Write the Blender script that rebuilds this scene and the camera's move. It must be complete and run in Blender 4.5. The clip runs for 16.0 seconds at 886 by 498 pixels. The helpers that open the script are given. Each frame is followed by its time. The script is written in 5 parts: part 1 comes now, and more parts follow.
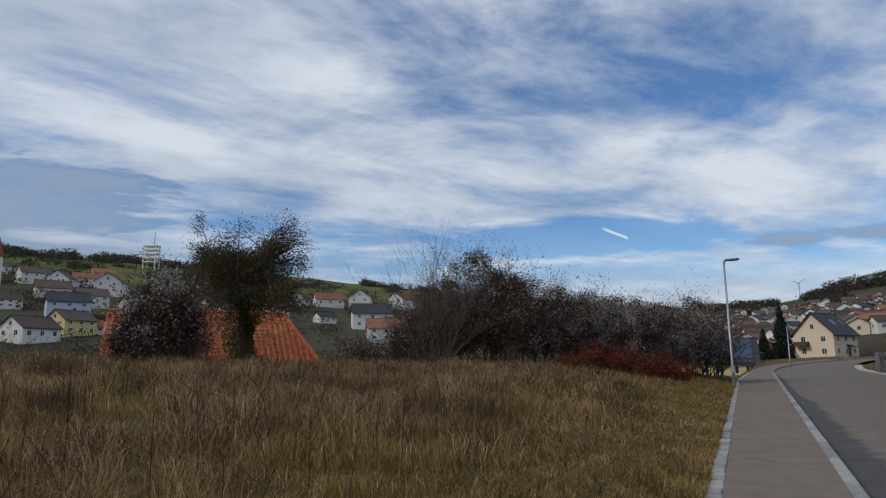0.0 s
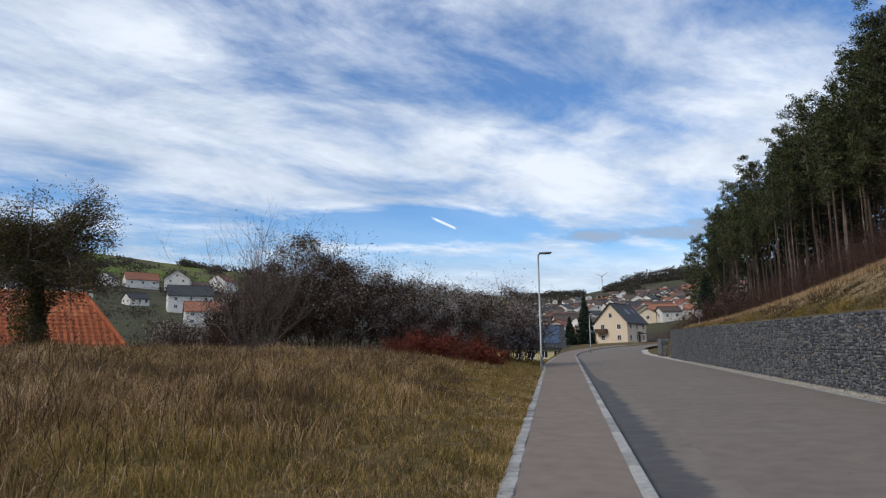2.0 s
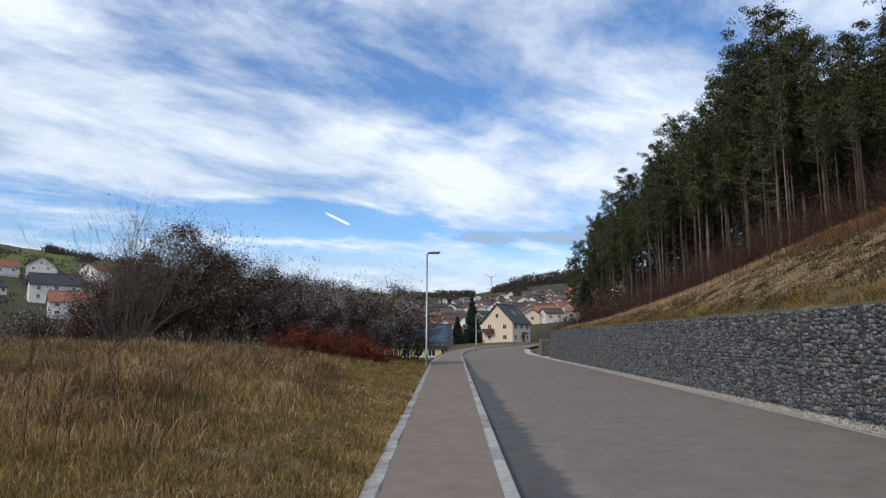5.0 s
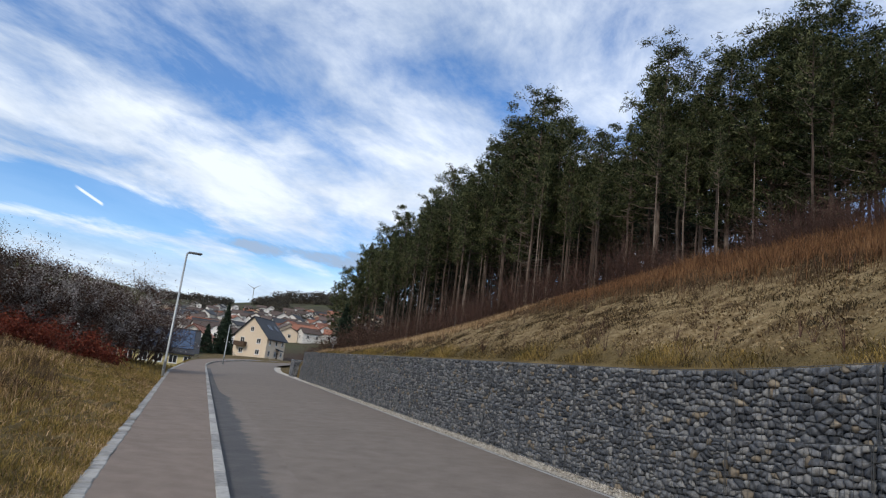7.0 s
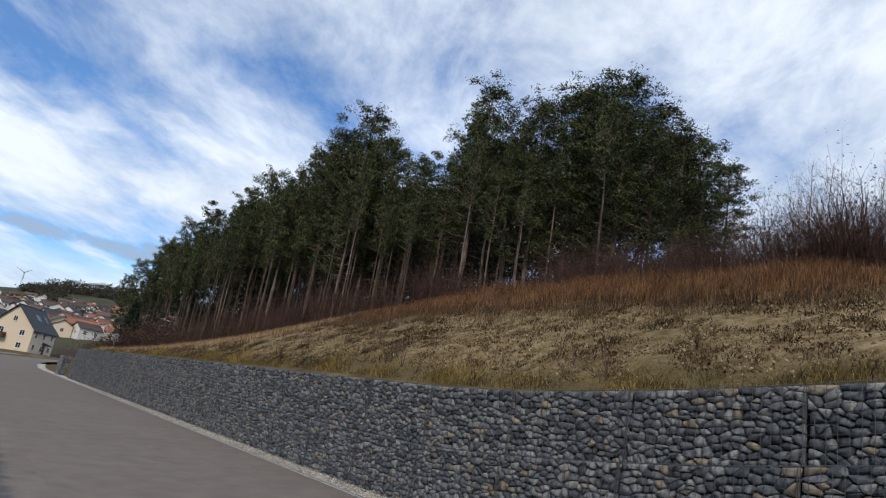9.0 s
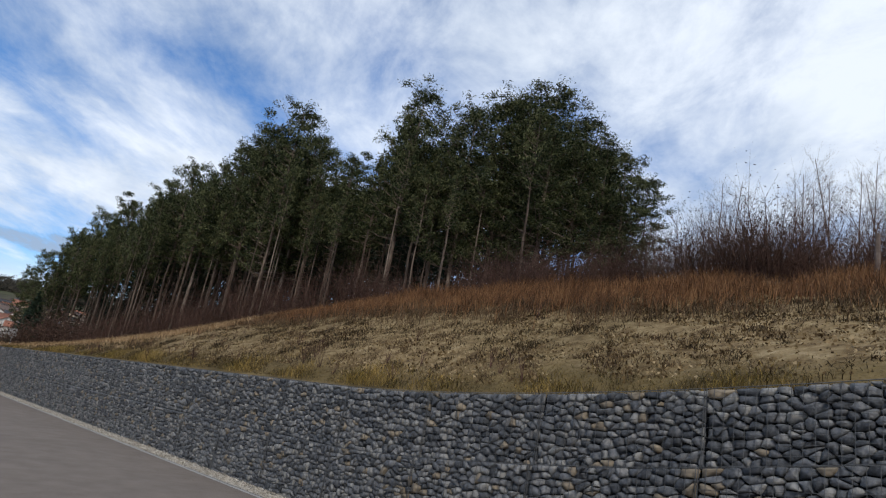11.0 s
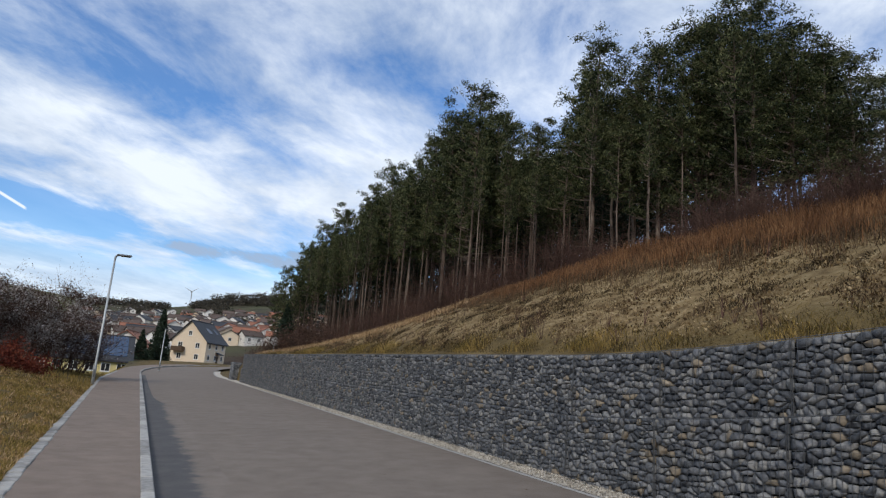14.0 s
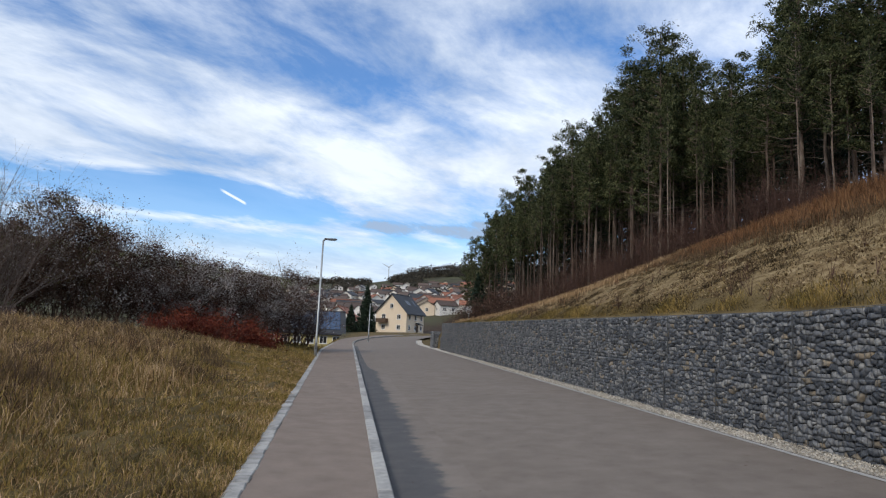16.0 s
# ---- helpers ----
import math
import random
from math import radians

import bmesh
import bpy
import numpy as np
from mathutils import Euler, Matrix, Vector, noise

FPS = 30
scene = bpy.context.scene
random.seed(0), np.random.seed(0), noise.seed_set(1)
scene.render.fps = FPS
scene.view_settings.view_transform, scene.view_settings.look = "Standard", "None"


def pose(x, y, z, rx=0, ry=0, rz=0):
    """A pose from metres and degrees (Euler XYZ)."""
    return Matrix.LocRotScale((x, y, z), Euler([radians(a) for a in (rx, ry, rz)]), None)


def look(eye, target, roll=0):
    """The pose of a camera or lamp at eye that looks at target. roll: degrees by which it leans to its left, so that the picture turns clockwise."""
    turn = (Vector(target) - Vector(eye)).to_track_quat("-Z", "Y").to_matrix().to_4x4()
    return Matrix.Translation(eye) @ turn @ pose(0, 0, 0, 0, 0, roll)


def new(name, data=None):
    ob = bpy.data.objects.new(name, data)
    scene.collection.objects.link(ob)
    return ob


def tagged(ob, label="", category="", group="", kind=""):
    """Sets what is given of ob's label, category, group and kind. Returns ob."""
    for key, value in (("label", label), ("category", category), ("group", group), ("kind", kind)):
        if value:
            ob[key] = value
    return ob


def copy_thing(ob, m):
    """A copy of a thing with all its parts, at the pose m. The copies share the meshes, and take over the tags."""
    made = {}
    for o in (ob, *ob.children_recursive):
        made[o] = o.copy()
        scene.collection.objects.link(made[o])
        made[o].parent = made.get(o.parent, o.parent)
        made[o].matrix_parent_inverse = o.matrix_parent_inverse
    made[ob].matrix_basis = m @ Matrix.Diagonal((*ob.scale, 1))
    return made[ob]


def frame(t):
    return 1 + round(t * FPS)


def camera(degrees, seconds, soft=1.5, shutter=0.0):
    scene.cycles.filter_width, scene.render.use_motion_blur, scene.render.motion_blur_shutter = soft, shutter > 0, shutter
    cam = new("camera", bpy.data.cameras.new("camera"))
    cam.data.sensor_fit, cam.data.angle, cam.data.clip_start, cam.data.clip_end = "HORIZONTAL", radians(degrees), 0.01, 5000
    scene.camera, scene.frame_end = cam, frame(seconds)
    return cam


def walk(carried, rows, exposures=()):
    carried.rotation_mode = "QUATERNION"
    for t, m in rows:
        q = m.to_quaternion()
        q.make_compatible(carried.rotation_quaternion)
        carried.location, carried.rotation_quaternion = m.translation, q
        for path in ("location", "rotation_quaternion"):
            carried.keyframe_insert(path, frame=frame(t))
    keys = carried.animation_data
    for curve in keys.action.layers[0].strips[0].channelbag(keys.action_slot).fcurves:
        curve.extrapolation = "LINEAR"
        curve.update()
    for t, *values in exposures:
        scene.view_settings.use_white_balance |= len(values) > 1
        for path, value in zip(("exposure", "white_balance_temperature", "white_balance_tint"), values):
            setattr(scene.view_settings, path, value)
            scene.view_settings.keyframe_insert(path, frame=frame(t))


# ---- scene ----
# ---------------------------------------------------------------- camera
# seconds, place, turn
cam = camera(68.57, 16.0, 1.2)
PATH = [(0, -0.34, 0.07, 1.58, 99.97, 0.64, 26.62), (0.5, -0.32, 0.07, 1.58, 100.10, 0.29, 22.99), (1, -0.29, 0.05, 1.58, 99.71, 0.28, 19.15),
        (1.5, -0.25, 0.02, 1.57, 99.11, 0.46, 15.24), (2, -0.23, -0.00, 1.58, 98.53, 0.66, 11.60), (2.5, -0.20, -0.01, 1.57, 98.33, 0.80, 9.51),
        (3, -0.18, -0.04, 1.57, 98.14, 1.04, 7.59), (5.5, -0.01, -0.02, 1.58, 98.57, -1.83, -2.37), (6, -0.00, 0.01, 1.61, 99.67, -4.24, -8.79),
        (6.5, -0.00, 0.03, 1.64, 100.69, -5.83, -14.06), (7, 0.01, 0.02, 1.64, 101.54, -6.84, -19.37), (7.5, 0.01, 0.01, 1.62, 102.37, -7.16, -24.52),
        (8, 0.03, -0.00, 1.60, 103.33, -8.03, -28.67), (8.5, 0.05, -0.01, 1.59, 104.36, -8.85, -32.92), (9, 0.07, -0.02, 1.57, 105.40, -9.62, -36.93),
        (9.5, 0.12, -0.02, 1.56, 106.34, -10.27, -40.82), (10, 0.15, -0.02, 1.55, 107.00, -10.33, -43.87), (12.5, 0.24, 0.00, 1.57, 106.26, -6.68, -39.31),
        (13, 0.23, 0.01, 1.57, 105.09, -5.22, -34.06), (13.5, 0.20, 0.01, 1.57, 103.36, -4.50, -28.58), (14, 0.18, 0.01, 1.59, 101.72, -4.48, -24.01),
        (14.5, 0.16, 0.00, 1.61, 100.44, -4.58, -19.56), (15, 0.14, -0.01, 1.62, 99.31, -4.74, -14.43), (15.5, 0.10, -0.03, 1.61, 98.49, -3.63, -10.34),
        (16, 0.07, -0.05, 1.62, 97.62, -2.59, -7.30)]
walk(cam, [(t, pose(*p)) for t, *p in PATH], exposures=[(0.0, -0.28), (1.0, -0.16), (2.0, 0.10), (3.0, 0.22), (7.0, 0.24), (10.0, 0.18), (13.0, 0.16), (16.0, 0.26)])

# ---------------------------------------------------------------- sky and sun
SUN_AZ, SUN_EL = 222.0, 36.0      # degrees clockwise from +y, and above the horizon
world = bpy.data.worlds.new("world")
scene.world = world
world.use_nodes = True
wn, wl = world.node_tree.nodes, world.node_tree.links
wn.clear()


def wnode(kind, **props):
    n = wn.new(kind)
    for k, v in props.items():
        if k in n.inputs:
            n.inputs[k].default_value = v
    return n


def wmath(op, a, b=None, clamp=False):
    n = wn.new("ShaderNodeMath")
    n.operation, n.use_clamp = op, clamp
    for i, v in enumerate((a, b)):
        if v is None:
            continue
        if isinstance(v, (int, float)):
            n.inputs[i].default_value = v
        else:
            wl.new(v, n.inputs[i])
    return n.outputs[0]


def wrange(v, a, b, c=0.0, d=1.0):
    n = wn.new("ShaderNodeMapRange")
    n.interpolation_type = "SMOOTHSTEP"
    wl.new(v, n.inputs["Value"])
    for k, q in zip(("From Min", "From Max", "To Min", "To Max"), (a, b, c, d)):
        n.inputs[k].default_value = q
    return n.outputs[0]


sky = wn.new("ShaderNodeTexSky")
sky.sky_type, sky.sun_disc = "NISHITA", False
sky.sun_elevation, sky.sun_rotation = radians(SUN_EL), radians(SUN_AZ)
sky.air_density, sky.dust_density, sky.ozone_density = 1.0, 0.2, 4.0
tex = wn.new("ShaderNodeTexCoord")
sep = wn.new("ShaderNodeSeparateXYZ")
wl.new(tex.outputs["Generated"], sep.inputs[0])
SX, SY, SZ = sep.outputs
up = wmath("ADD", wmath("MAXIMUM", SZ, 0.0), 0.10)
# cloud deck: directions laid out on a plane overhead, streaked along one heading
u = wmath("DIVIDE", SX, up)
v = wmath("DIVIDE", SY, up)
HEAD = radians(38)
along = wmath("ADD", wmath("MULTIPLY", u, math.sin(HEAD)), wmath("MULTIPLY", v, math.cos(HEAD)))
across = wmath("SUBTRACT", wmath("MULTIPLY", u, math.cos(HEAD)), wmath("MULTIPLY", v, math.sin(HEAD)))


def deck(sa, sc, detail, rough, w, distort=0.3):
    comb = wn.new("ShaderNodeCombineXYZ")
    wl.new(wmath("MULTIPLY", along, sa), comb.inputs[0])
    wl.new(wmath("MULTIPLY", across, sc), comb.inputs[1])
    comb.inputs[2].default_value = w
    n = wnode("ShaderNodeTexNoise", Scale=1.0, Detail=detail, Roughness=rough, Distortion=distort)
    wl.new(comb.outputs[0], n.inputs["Vector"])
    return n.outputs["Fac"]


big = deck(0.34, 0.52, 3.0, 0.5, 3.1, 0.25)
mid = deck(1.15, 1.6, 8.0, 0.6, 7.7, 0.35)
fine = deck(2.8, 4.6, 7.0, 0.68, 1.3, 0.4)
cover = wmath("ADD", wmath("ADD", wmath("MULTIPLY", big, 0.50), wmath("MULTIPLY", mid, 0.44)), wmath("MULTIPLY", fine, 0.20))
# the deck thickens over the wooded side and over the far hill
cover = wmath("ADD", cover, wmath("MULTIPLY", wrange(wmath("ARCTAN2", SX, SY), radians(30), radians(62)), 0.05))
cover = wmath("ADD", cover, wmath("MULTIPLY", wrange(wmath("ARCTAN2", SX, SY), radians(-48), radians(-22), 1.0, 0.0), 0.06))
mask = wrange(cover, 0.43, 0.68)
# clear strip low over the valley
azim = wmath("ARCTAN2", SX, SY)
e1 = wmath("DIVIDE", wmath("SUBTRACT", azim, radians(-15)), radians(13))
e2 = wmath("DIVIDE", wmath("SUBTRACT", SZ, 0.18), 0.033)
gap = wmath("ADD", wmath("MULTIPLY", e1, e1), wmath("MULTIPLY", e2, e2))
gapn = wmath("ADD", gap, wmath("MULTIPLY", wmath("SUBTRACT", mid, 0.5), 2.4))
mask = wmath("MULTIPLY", mask, wrange(gapn, 0.5, 1.3))
haze = wrange(SZ, 0.09, 0.17, 1.0, 0.0)
mask = wmath("MAXIMUM", mask, wmath("MULTIPLY", haze, 0.85))
# vapour trail
ta = wmath("DIVIDE", wmath("SUBTRACT", azim, radians(-12.5)), radians(2.2))
tb = wmath("SUBTRACT", SZ, wmath("SUBTRACT", 0.196, wmath("MULTIPLY", ta, 0.017)))
trail = wmath("MULTIPLY", wrange(wmath("ABSOLUTE", tb), 0.0006, 0.0032, 1.0, 0.0), wmath("MULTIPLY", wrange(ta, -0.12, 0.25), wrange(ta, 0.9, 1.05, 1.0, 0.0)))
mask = wmath("MAXIMUM", mask, trail)
# low dark cloud banks: bearing, height, half width, half thickness
banks = None
for b_az, b_el, b_w, b_h in ((6.0, 0.160, 5.5, 0.010), (14.0, 0.172, 5.0, 0.009), (-60.0, 0.225, 9.0, 0.040)):
    q1 = wmath("DIVIDE", wmath("SUBTRACT", azim, radians(b_az)), radians(b_w))
    q2 = wmath("DIVIDE", wmath("SUBTRACT", SZ, b_el), b_h)
    q = wmath("ADD", wmath("ADD", wmath("MULTIPLY", q1, q1), wmath("MULTIPLY", q2, q2)), wmath("ADD", wmath("MULTIPLY", wmath("SUBTRACT", fine, 0.5), 6.0), wmath("MULTIPLY", wmath("SUBTRACT", mid, 0.5), 5.0)))
    q = wrange(q, -0.2, 1.6, 1.0, 0.0)
    banks = q if banks is None else wmath("MAXIMUM", banks, q)
mask = wmath("MAXIMUM", mask, wmath("MULTIPLY", banks, 0.9))
mask = wmath("MAXIMUM", wmath("MINIMUM", mask, 0.97), 0.15)
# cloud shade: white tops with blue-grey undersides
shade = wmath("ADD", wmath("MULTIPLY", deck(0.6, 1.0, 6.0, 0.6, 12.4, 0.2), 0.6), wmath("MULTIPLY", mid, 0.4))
ramp = wn.new("ShaderNodeValToRGB")
shade = wmath("SUBTRACT", shade, wmath("MULTIPLY", wmath("MULTIPLY", wrange(azim, radians(-62), radians(-46), 1.0, 0.0), wrange(SZ, 0.20, 0.30, 1.0, 0.0)), 0.22))
shade = wmath("SUBTRACT", shade, wmath("MULTIPLY", banks, 0.20))
wl.new(wmath("ADD", shade, wmath("MULTIPLY", trail, 0.4)), ramp.inputs[0])
ramp.color_ramp.elements[0].position, ramp.color_ramp.elements[0].color = 0.36, (0.34, 0.44, 0.60, 1)
ramp.color_ramp.elements[1].position, ramp.color_ramp.elements[1].color = 0.58, (0.83, 0.90, 1.0, 1)
bg_sky = wnode("ShaderNodeBackground", Strength=0.135)
hsv = wnode("ShaderNodeHueSaturation", Hue=0.506, Saturation=1.3, Value=1.0)
wl.new(sky.outputs[0], hsv.inputs["Color"])
wl.new(hsv.outputs[0], bg_sky.inputs[0])
bg_cloud = wnode("ShaderNodeBackground", Strength=0.97)
wl.new(ramp.outputs[0], bg_cloud.inputs[0])
mixw = wn.new("ShaderNodeMixShader")
wl.new(mask, mixw.inputs[0])
wl.new(bg_sky.outputs[0], mixw.inputs[1])
wl.new(bg_cloud.outputs[0], mixw.inputs[2])
outw = wn.new("ShaderNodeOutputWorld")
wl.new(mixw.outputs[0], outw.inputs[0])

sun = new("sun", bpy.data.lights.new("sun", "SUN"))
sun.data.energy, sun.data.angle, sun.data.color = 1.9, radians(12), (1.0, 0.90, 0.77)
sa, se = radians(SUN_AZ), radians(SUN_EL)
sun.matrix_world = look((100 * math.sin(sa) * math.cos(se), 100 * math.cos(sa) * math.cos(se), 100 * math.sin(se)), (0, 0, 0))

# ---------------------------------------------------------------- materials


def material(name, stops, scale=4.0, detail=6.0, rough=0.9, bump=0.3, bump_scale=None, vary=0.0, stain=0.35, metal=0.0, spec=0.3, island=False, stretch=(1, 1, 1)):
    """Node material: colour ramp over grain noise, large stains, relief and a change from object to object."""
    m = bpy.data.materials.new(name)
    m.use_nodes = True
    nt = m.node_tree
    nd, ln = nt.nodes, nt.links
    bsdf = nd["Principled BSDF"]
    bsdf.inputs["Roughness"].default_value, bsdf.inputs["Metallic"].default_value = rough, metal
    bsdf.inputs["Specular IOR Level"].default_value = spec
    geo = nd.new("ShaderNodeNewGeometry")
    mp = nd.new("ShaderNodeMapping")
    mp.inputs["Scale"].default_value = stretch
    ln.new(geo.outputs["Position"], mp.inputs[0])
    n1 = nd.new("ShaderNodeTexNoise")
    n1.inputs["Scale"].default_value, n1.inputs["Detail"].default_value, n1.inputs["Roughness"].default_value = scale, detail, 0.6
    ln.new(mp.outputs[0], n1.inputs["Vector"])
    n2 = nd.new("ShaderNodeTexNoise")
    n2.inputs["Scale"].default_value, n2.inputs["Detail"].default_value = scale * 0.09, 4.0
    ln.new(mp.outputs[0], n2.inputs["Vector"])
    add = nd.new("ShaderNodeMath")
    add.operation = "MULTIPLY_ADD"
    ln.new(n2.outputs["Fac"], add.inputs[0])
    add.inputs[1].default_value = stain
    sub = nd.new("ShaderNodeMath")
    sub.operation = "SUBTRACT"
    ln.new(n1.outputs["Fac"], sub.inputs[0])
    sub.inputs[1].default_value = stain * 0.5
    ln.new(sub.outputs[0], add.inputs[2])
    fac = add.outputs[0]
    if vary:
        src = nd.new("ShaderNodeObjectInfo") if not island else geo
        ma = nd.new("ShaderNodeMath")
        ma.operation = "MULTIPLY_ADD"
        ln.new(src.outputs["Random Per Island" if island else "Random"], ma.inputs[0])
        ma.inputs[1].default_value = vary
        sb = nd.new("ShaderNodeMath")
        sb.operation = "SUBTRACT"
        ln.new(fac, sb.inputs[0])
        sb.inputs[1].default_value = vary * 0.5
        ln.new(sb.outputs[0], ma.inputs[2])
        fac = ma.outputs[0]
    ramp = nd.new("ShaderNodeValToRGB")
    el = ramp.color_ramp.elements
    while len(el) < len(stops):
        el.new(0.5)
    for i, c in enumerate(stops):
        el[i].position = 0.25 + 0.5 * i / max(1, len(stops) - 1)
        el[i].color = (*c, 1)
    ln.new(fac, ramp.inputs[0])
    ln.new(ramp.outputs[0], bsdf.inputs["Base Color"])
    if bump:
        n3 = nd.new("ShaderNodeTexNoise")
        n3.inputs["Scale"].default_value, n3.inputs["Detail"].default_value = bump_scale or scale * 3, 5.0
        ln.new(mp.outputs[0], n3.inputs["Vector"])
        bp = nd.new("ShaderNodeBump")
        bp.inputs["Strength"].default_value, bp.inputs["Distance"].default_value = bump, 0.02
        ln.new(n3.outputs["Fac"], bp.inputs["Height"])
        ln.new(bp.outputs[0], bsdf.inputs["Normal"])
    return m


def leaf_material(name, stops, rough=0.75, through_light=0.25):
    """Foliage: colour by leaf, some light passing through."""
    m = material(name, stops, 1.2, 3.0, rough, 0.0, vary=0.55, island=True, stain=0.25, spec=0.2)
    nt = m.node_tree
    b = nt.nodes["Principled BSDF"]
    tr = nt.nodes.new("ShaderNodeBsdfTranslucent")
    mx = nt.nodes.new("ShaderNodeMixShader")
    mx.inputs[0].default_value = through_light
    nt.links.new(b.inputs["Base Color"].links[0].from_socket, tr.inputs[0])
    nt.links.new(b.outputs[0], mx.inputs[1])
    nt.links.new(tr.outputs[0], mx.inputs[2])
    nt.links.new(mx.outputs[0], nt.nodes["Material Output"].inputs[0])
    return m


M_ASPHALT = material("asphalt", [(0.135, 0.112, 0.095), (0.165, 0.139, 0.118), (0.195, 0.166, 0.142)], 2.6, 10, 0.9, 0.3, 160, stain=0.35)
M_PATCH = material("new_asphalt", [(0.055, 0.055, 0.058), (0.075, 0.073, 0.075), (0.10, 0.097, 0.095)], 2.0, 8, 0.85, 0.25, 160)


def damp_edge(m, dry):
    """Lets the damp colour run out raggedly into the dry one, by the strip's own mask."""
    nd, ln = m.node_tree.nodes, m.node_tree.links
    base = nd["Principled BSDF"].inputs["Base Color"]
    wet, fac = base.links[0].from_socket, base.links[0].from_node.inputs[0].links[0].from_socket
    rp = nd.new("ShaderNodeValToRGB")
    for e_, p_, c_ in zip(rp.color_ramp.elements, (0.3, 0.7), dry):
        e_.position, e_.color = p_, (*c_, 1)
    ln.new(fac, rp.inputs[0])
    at, geo, n_ = nd.new("ShaderNodeAttribute"), nd.new("ShaderNodeNewGeometry"), nd.new("ShaderNodeTexNoise")
    at.attribute_name = "damp"
    n_.inputs["Scale"].default_value, n_.inputs["Detail"].default_value, n_.inputs["Roughness"].default_value = 1.6, 10.0, 0.7
    ln.new(geo.outputs["Position"], n_.inputs["Vector"])
    ad, mr, mx = nd.new("ShaderNodeMath"), nd.new("ShaderNodeMapRange"), nd.new("ShaderNodeMix")
    ln.new(at.outputs["Fac"], ad.inputs[0])
    ln.new(n_.outputs["Fac"], ad.inputs[1])
    mr.inputs["From Min"].default_value, mr.inputs["From Max"].default_value = 0.79, 0.93
    ln.new(ad.outputs[0], mr.inputs["Value"])
    mx.data_type = "RGBA"
    ln.new(mr.outputs[0], mx.inputs["Factor"])
    ln.new(rp.outputs[0], mx.inputs["A"])
    ln.new(wet, mx.inputs["B"])
    ln.new(mx.outputs["Result"], base)


damp_edge(M_PATCH, ((0.135, 0.112, 0.095), (0.195, 0.166, 0.142)))
M_PAVE = material("pavement_asphalt", [(0.155, 0.122, 0.101), (0.19, 0.152, 0.127), (0.225, 0.182, 0.152)], 2.8, 10, 0.92, 0.3, 170, stain=0.35)
M_KERB = material("granite", [(0.19, 0.188, 0.183), (0.29, 0.287, 0.278), (0.38, 0.374, 0.358)], 9, 8, 0.85, 0.2, 60, vary=0.35)
M_STONE = material("limestone_grey", [(0.055, 0.062, 0.073), (0.104, 0.114, 0.13), (0.158, 0.167, 0.182), (0.265, 0.268, 0.265)], 14, 7, 0.9, 0.6, 60, vary=0.5, stain=0.2)
M_STONE_J = material("limestone_grey_far", [(0.055, 0.062, 0.073), (0.104, 0.114, 0.13), (0.158, 0.167, 0.182), (0.265, 0.268, 0.265)], 14, 7, 0.9, 0.6, 60, vary=0.5, stain=0.2, island=True)
M_STONE_B = material("limestone_buff", [(0.15, 0.13, 0.10), (0.23, 0.195, 0.15), (0.31, 0.265, 0.20)], 9, 6, 0.9, 0.5, 30, vary=0.3)
# near-black so that the shade between the stones is in the colour
M_GAP_SHADE = material("gabion_gap_shade", [(0.012, 0.013, 0.016), (0.03, 0.033, 0.038)], 20, 4, 0.95, 0.5)
M_WIRE = material("galvanised_wire", [(0.10, 0.105, 0.11), (0.17, 0.175, 0.18)], 30, 3, 0.5, 0.0, metal=0.6)
M_GRAVEL = material("pale_gravel", [(0.25, 0.23, 0.195), (0.42, 0.39, 0.34), (0.58, 0.55, 0.49)], 25, 5, 0.95, 0.6, 60, vary=0.5, island=True)
M_STEEL = material("galvanised_steel", [(0.30, 0.32, 0.33), (0.40, 0.42, 0.43)], 6, 5, 0.45, 0.05, metal=0.55)
M_DARKMETAL = material("lamp_head_grey", [(0.10, 0.105, 0.11), (0.16, 0.165, 0.17)], 8, 4, 0.5, 0.0, metal=0.3)
M_BARK = material("pine_bark", [(0.045, 0.033, 0.026), (0.11, 0.082, 0.065), (0.23, 0.185, 0.15)], 7, 7, 0.95, 0.7, 18, vary=0.3, stretch=(1, 1, 0.3))
M_TWIG = material("grey_twig", [(0.07, 0.055, 0.047), (0.13, 0.10, 0.088), (0.21, 0.175, 0.155)], 6, 5, 0.95, 0.2)
M_TWIG_RED = material("reddish_twig", [(0.03, 0.017, 0.013), (0.066, 0.036, 0.028), (0.13, 0.075, 0.058)], 6, 5, 0.95, 0.2)
M_NEEDLE = leaf_material("pine_needles", [(0.012, 0.020, 0.009), (0.042, 0.056, 0.021), (0.16, 0.17, 0.08)])
M_SPRUCE = leaf_material("spruce_needles", [(0.012, 0.022, 0.016), (0.024, 0.04, 0.026), (0.04, 0.06, 0.036)])
M_DRYLEAF = leaf_material("withered_leaves", [(0.028, 0.016, 0.012), (0.065, 0.037, 0.027), (0.14, 0.09, 0.066)])
M_FLUFF = leaf_material("grey_seed_heads", [(0.17, 0.15, 0.14), (0.33, 0.30, 0.285), (0.52, 0.49, 0.47)])
M_TWIG_DARK = material("dark_twig", [(0.06, 0.04, 0.033), (0.105, 0.073, 0.062), (0.17, 0.13, 0.113)], 6, 5, 0.95, 0.2)
M_OLIVE = leaf_material("olive_leaves", [(0.04, 0.045, 0.018), (0.085, 0.085, 0.032), (0.16, 0.13, 0.05)])
M_REDLEAF = leaf_material("red_bramble_leaves", [(0.07, 0.014, 0.010), (0.15, 0.030, 0.018), (0.22, 0.065, 0.035)])
M_STRAW = leaf_material("dry_grass", [(0.14, 0.083, 0.035), (0.35, 0.225, 0.115), (0.60, 0.43, 0.255)])
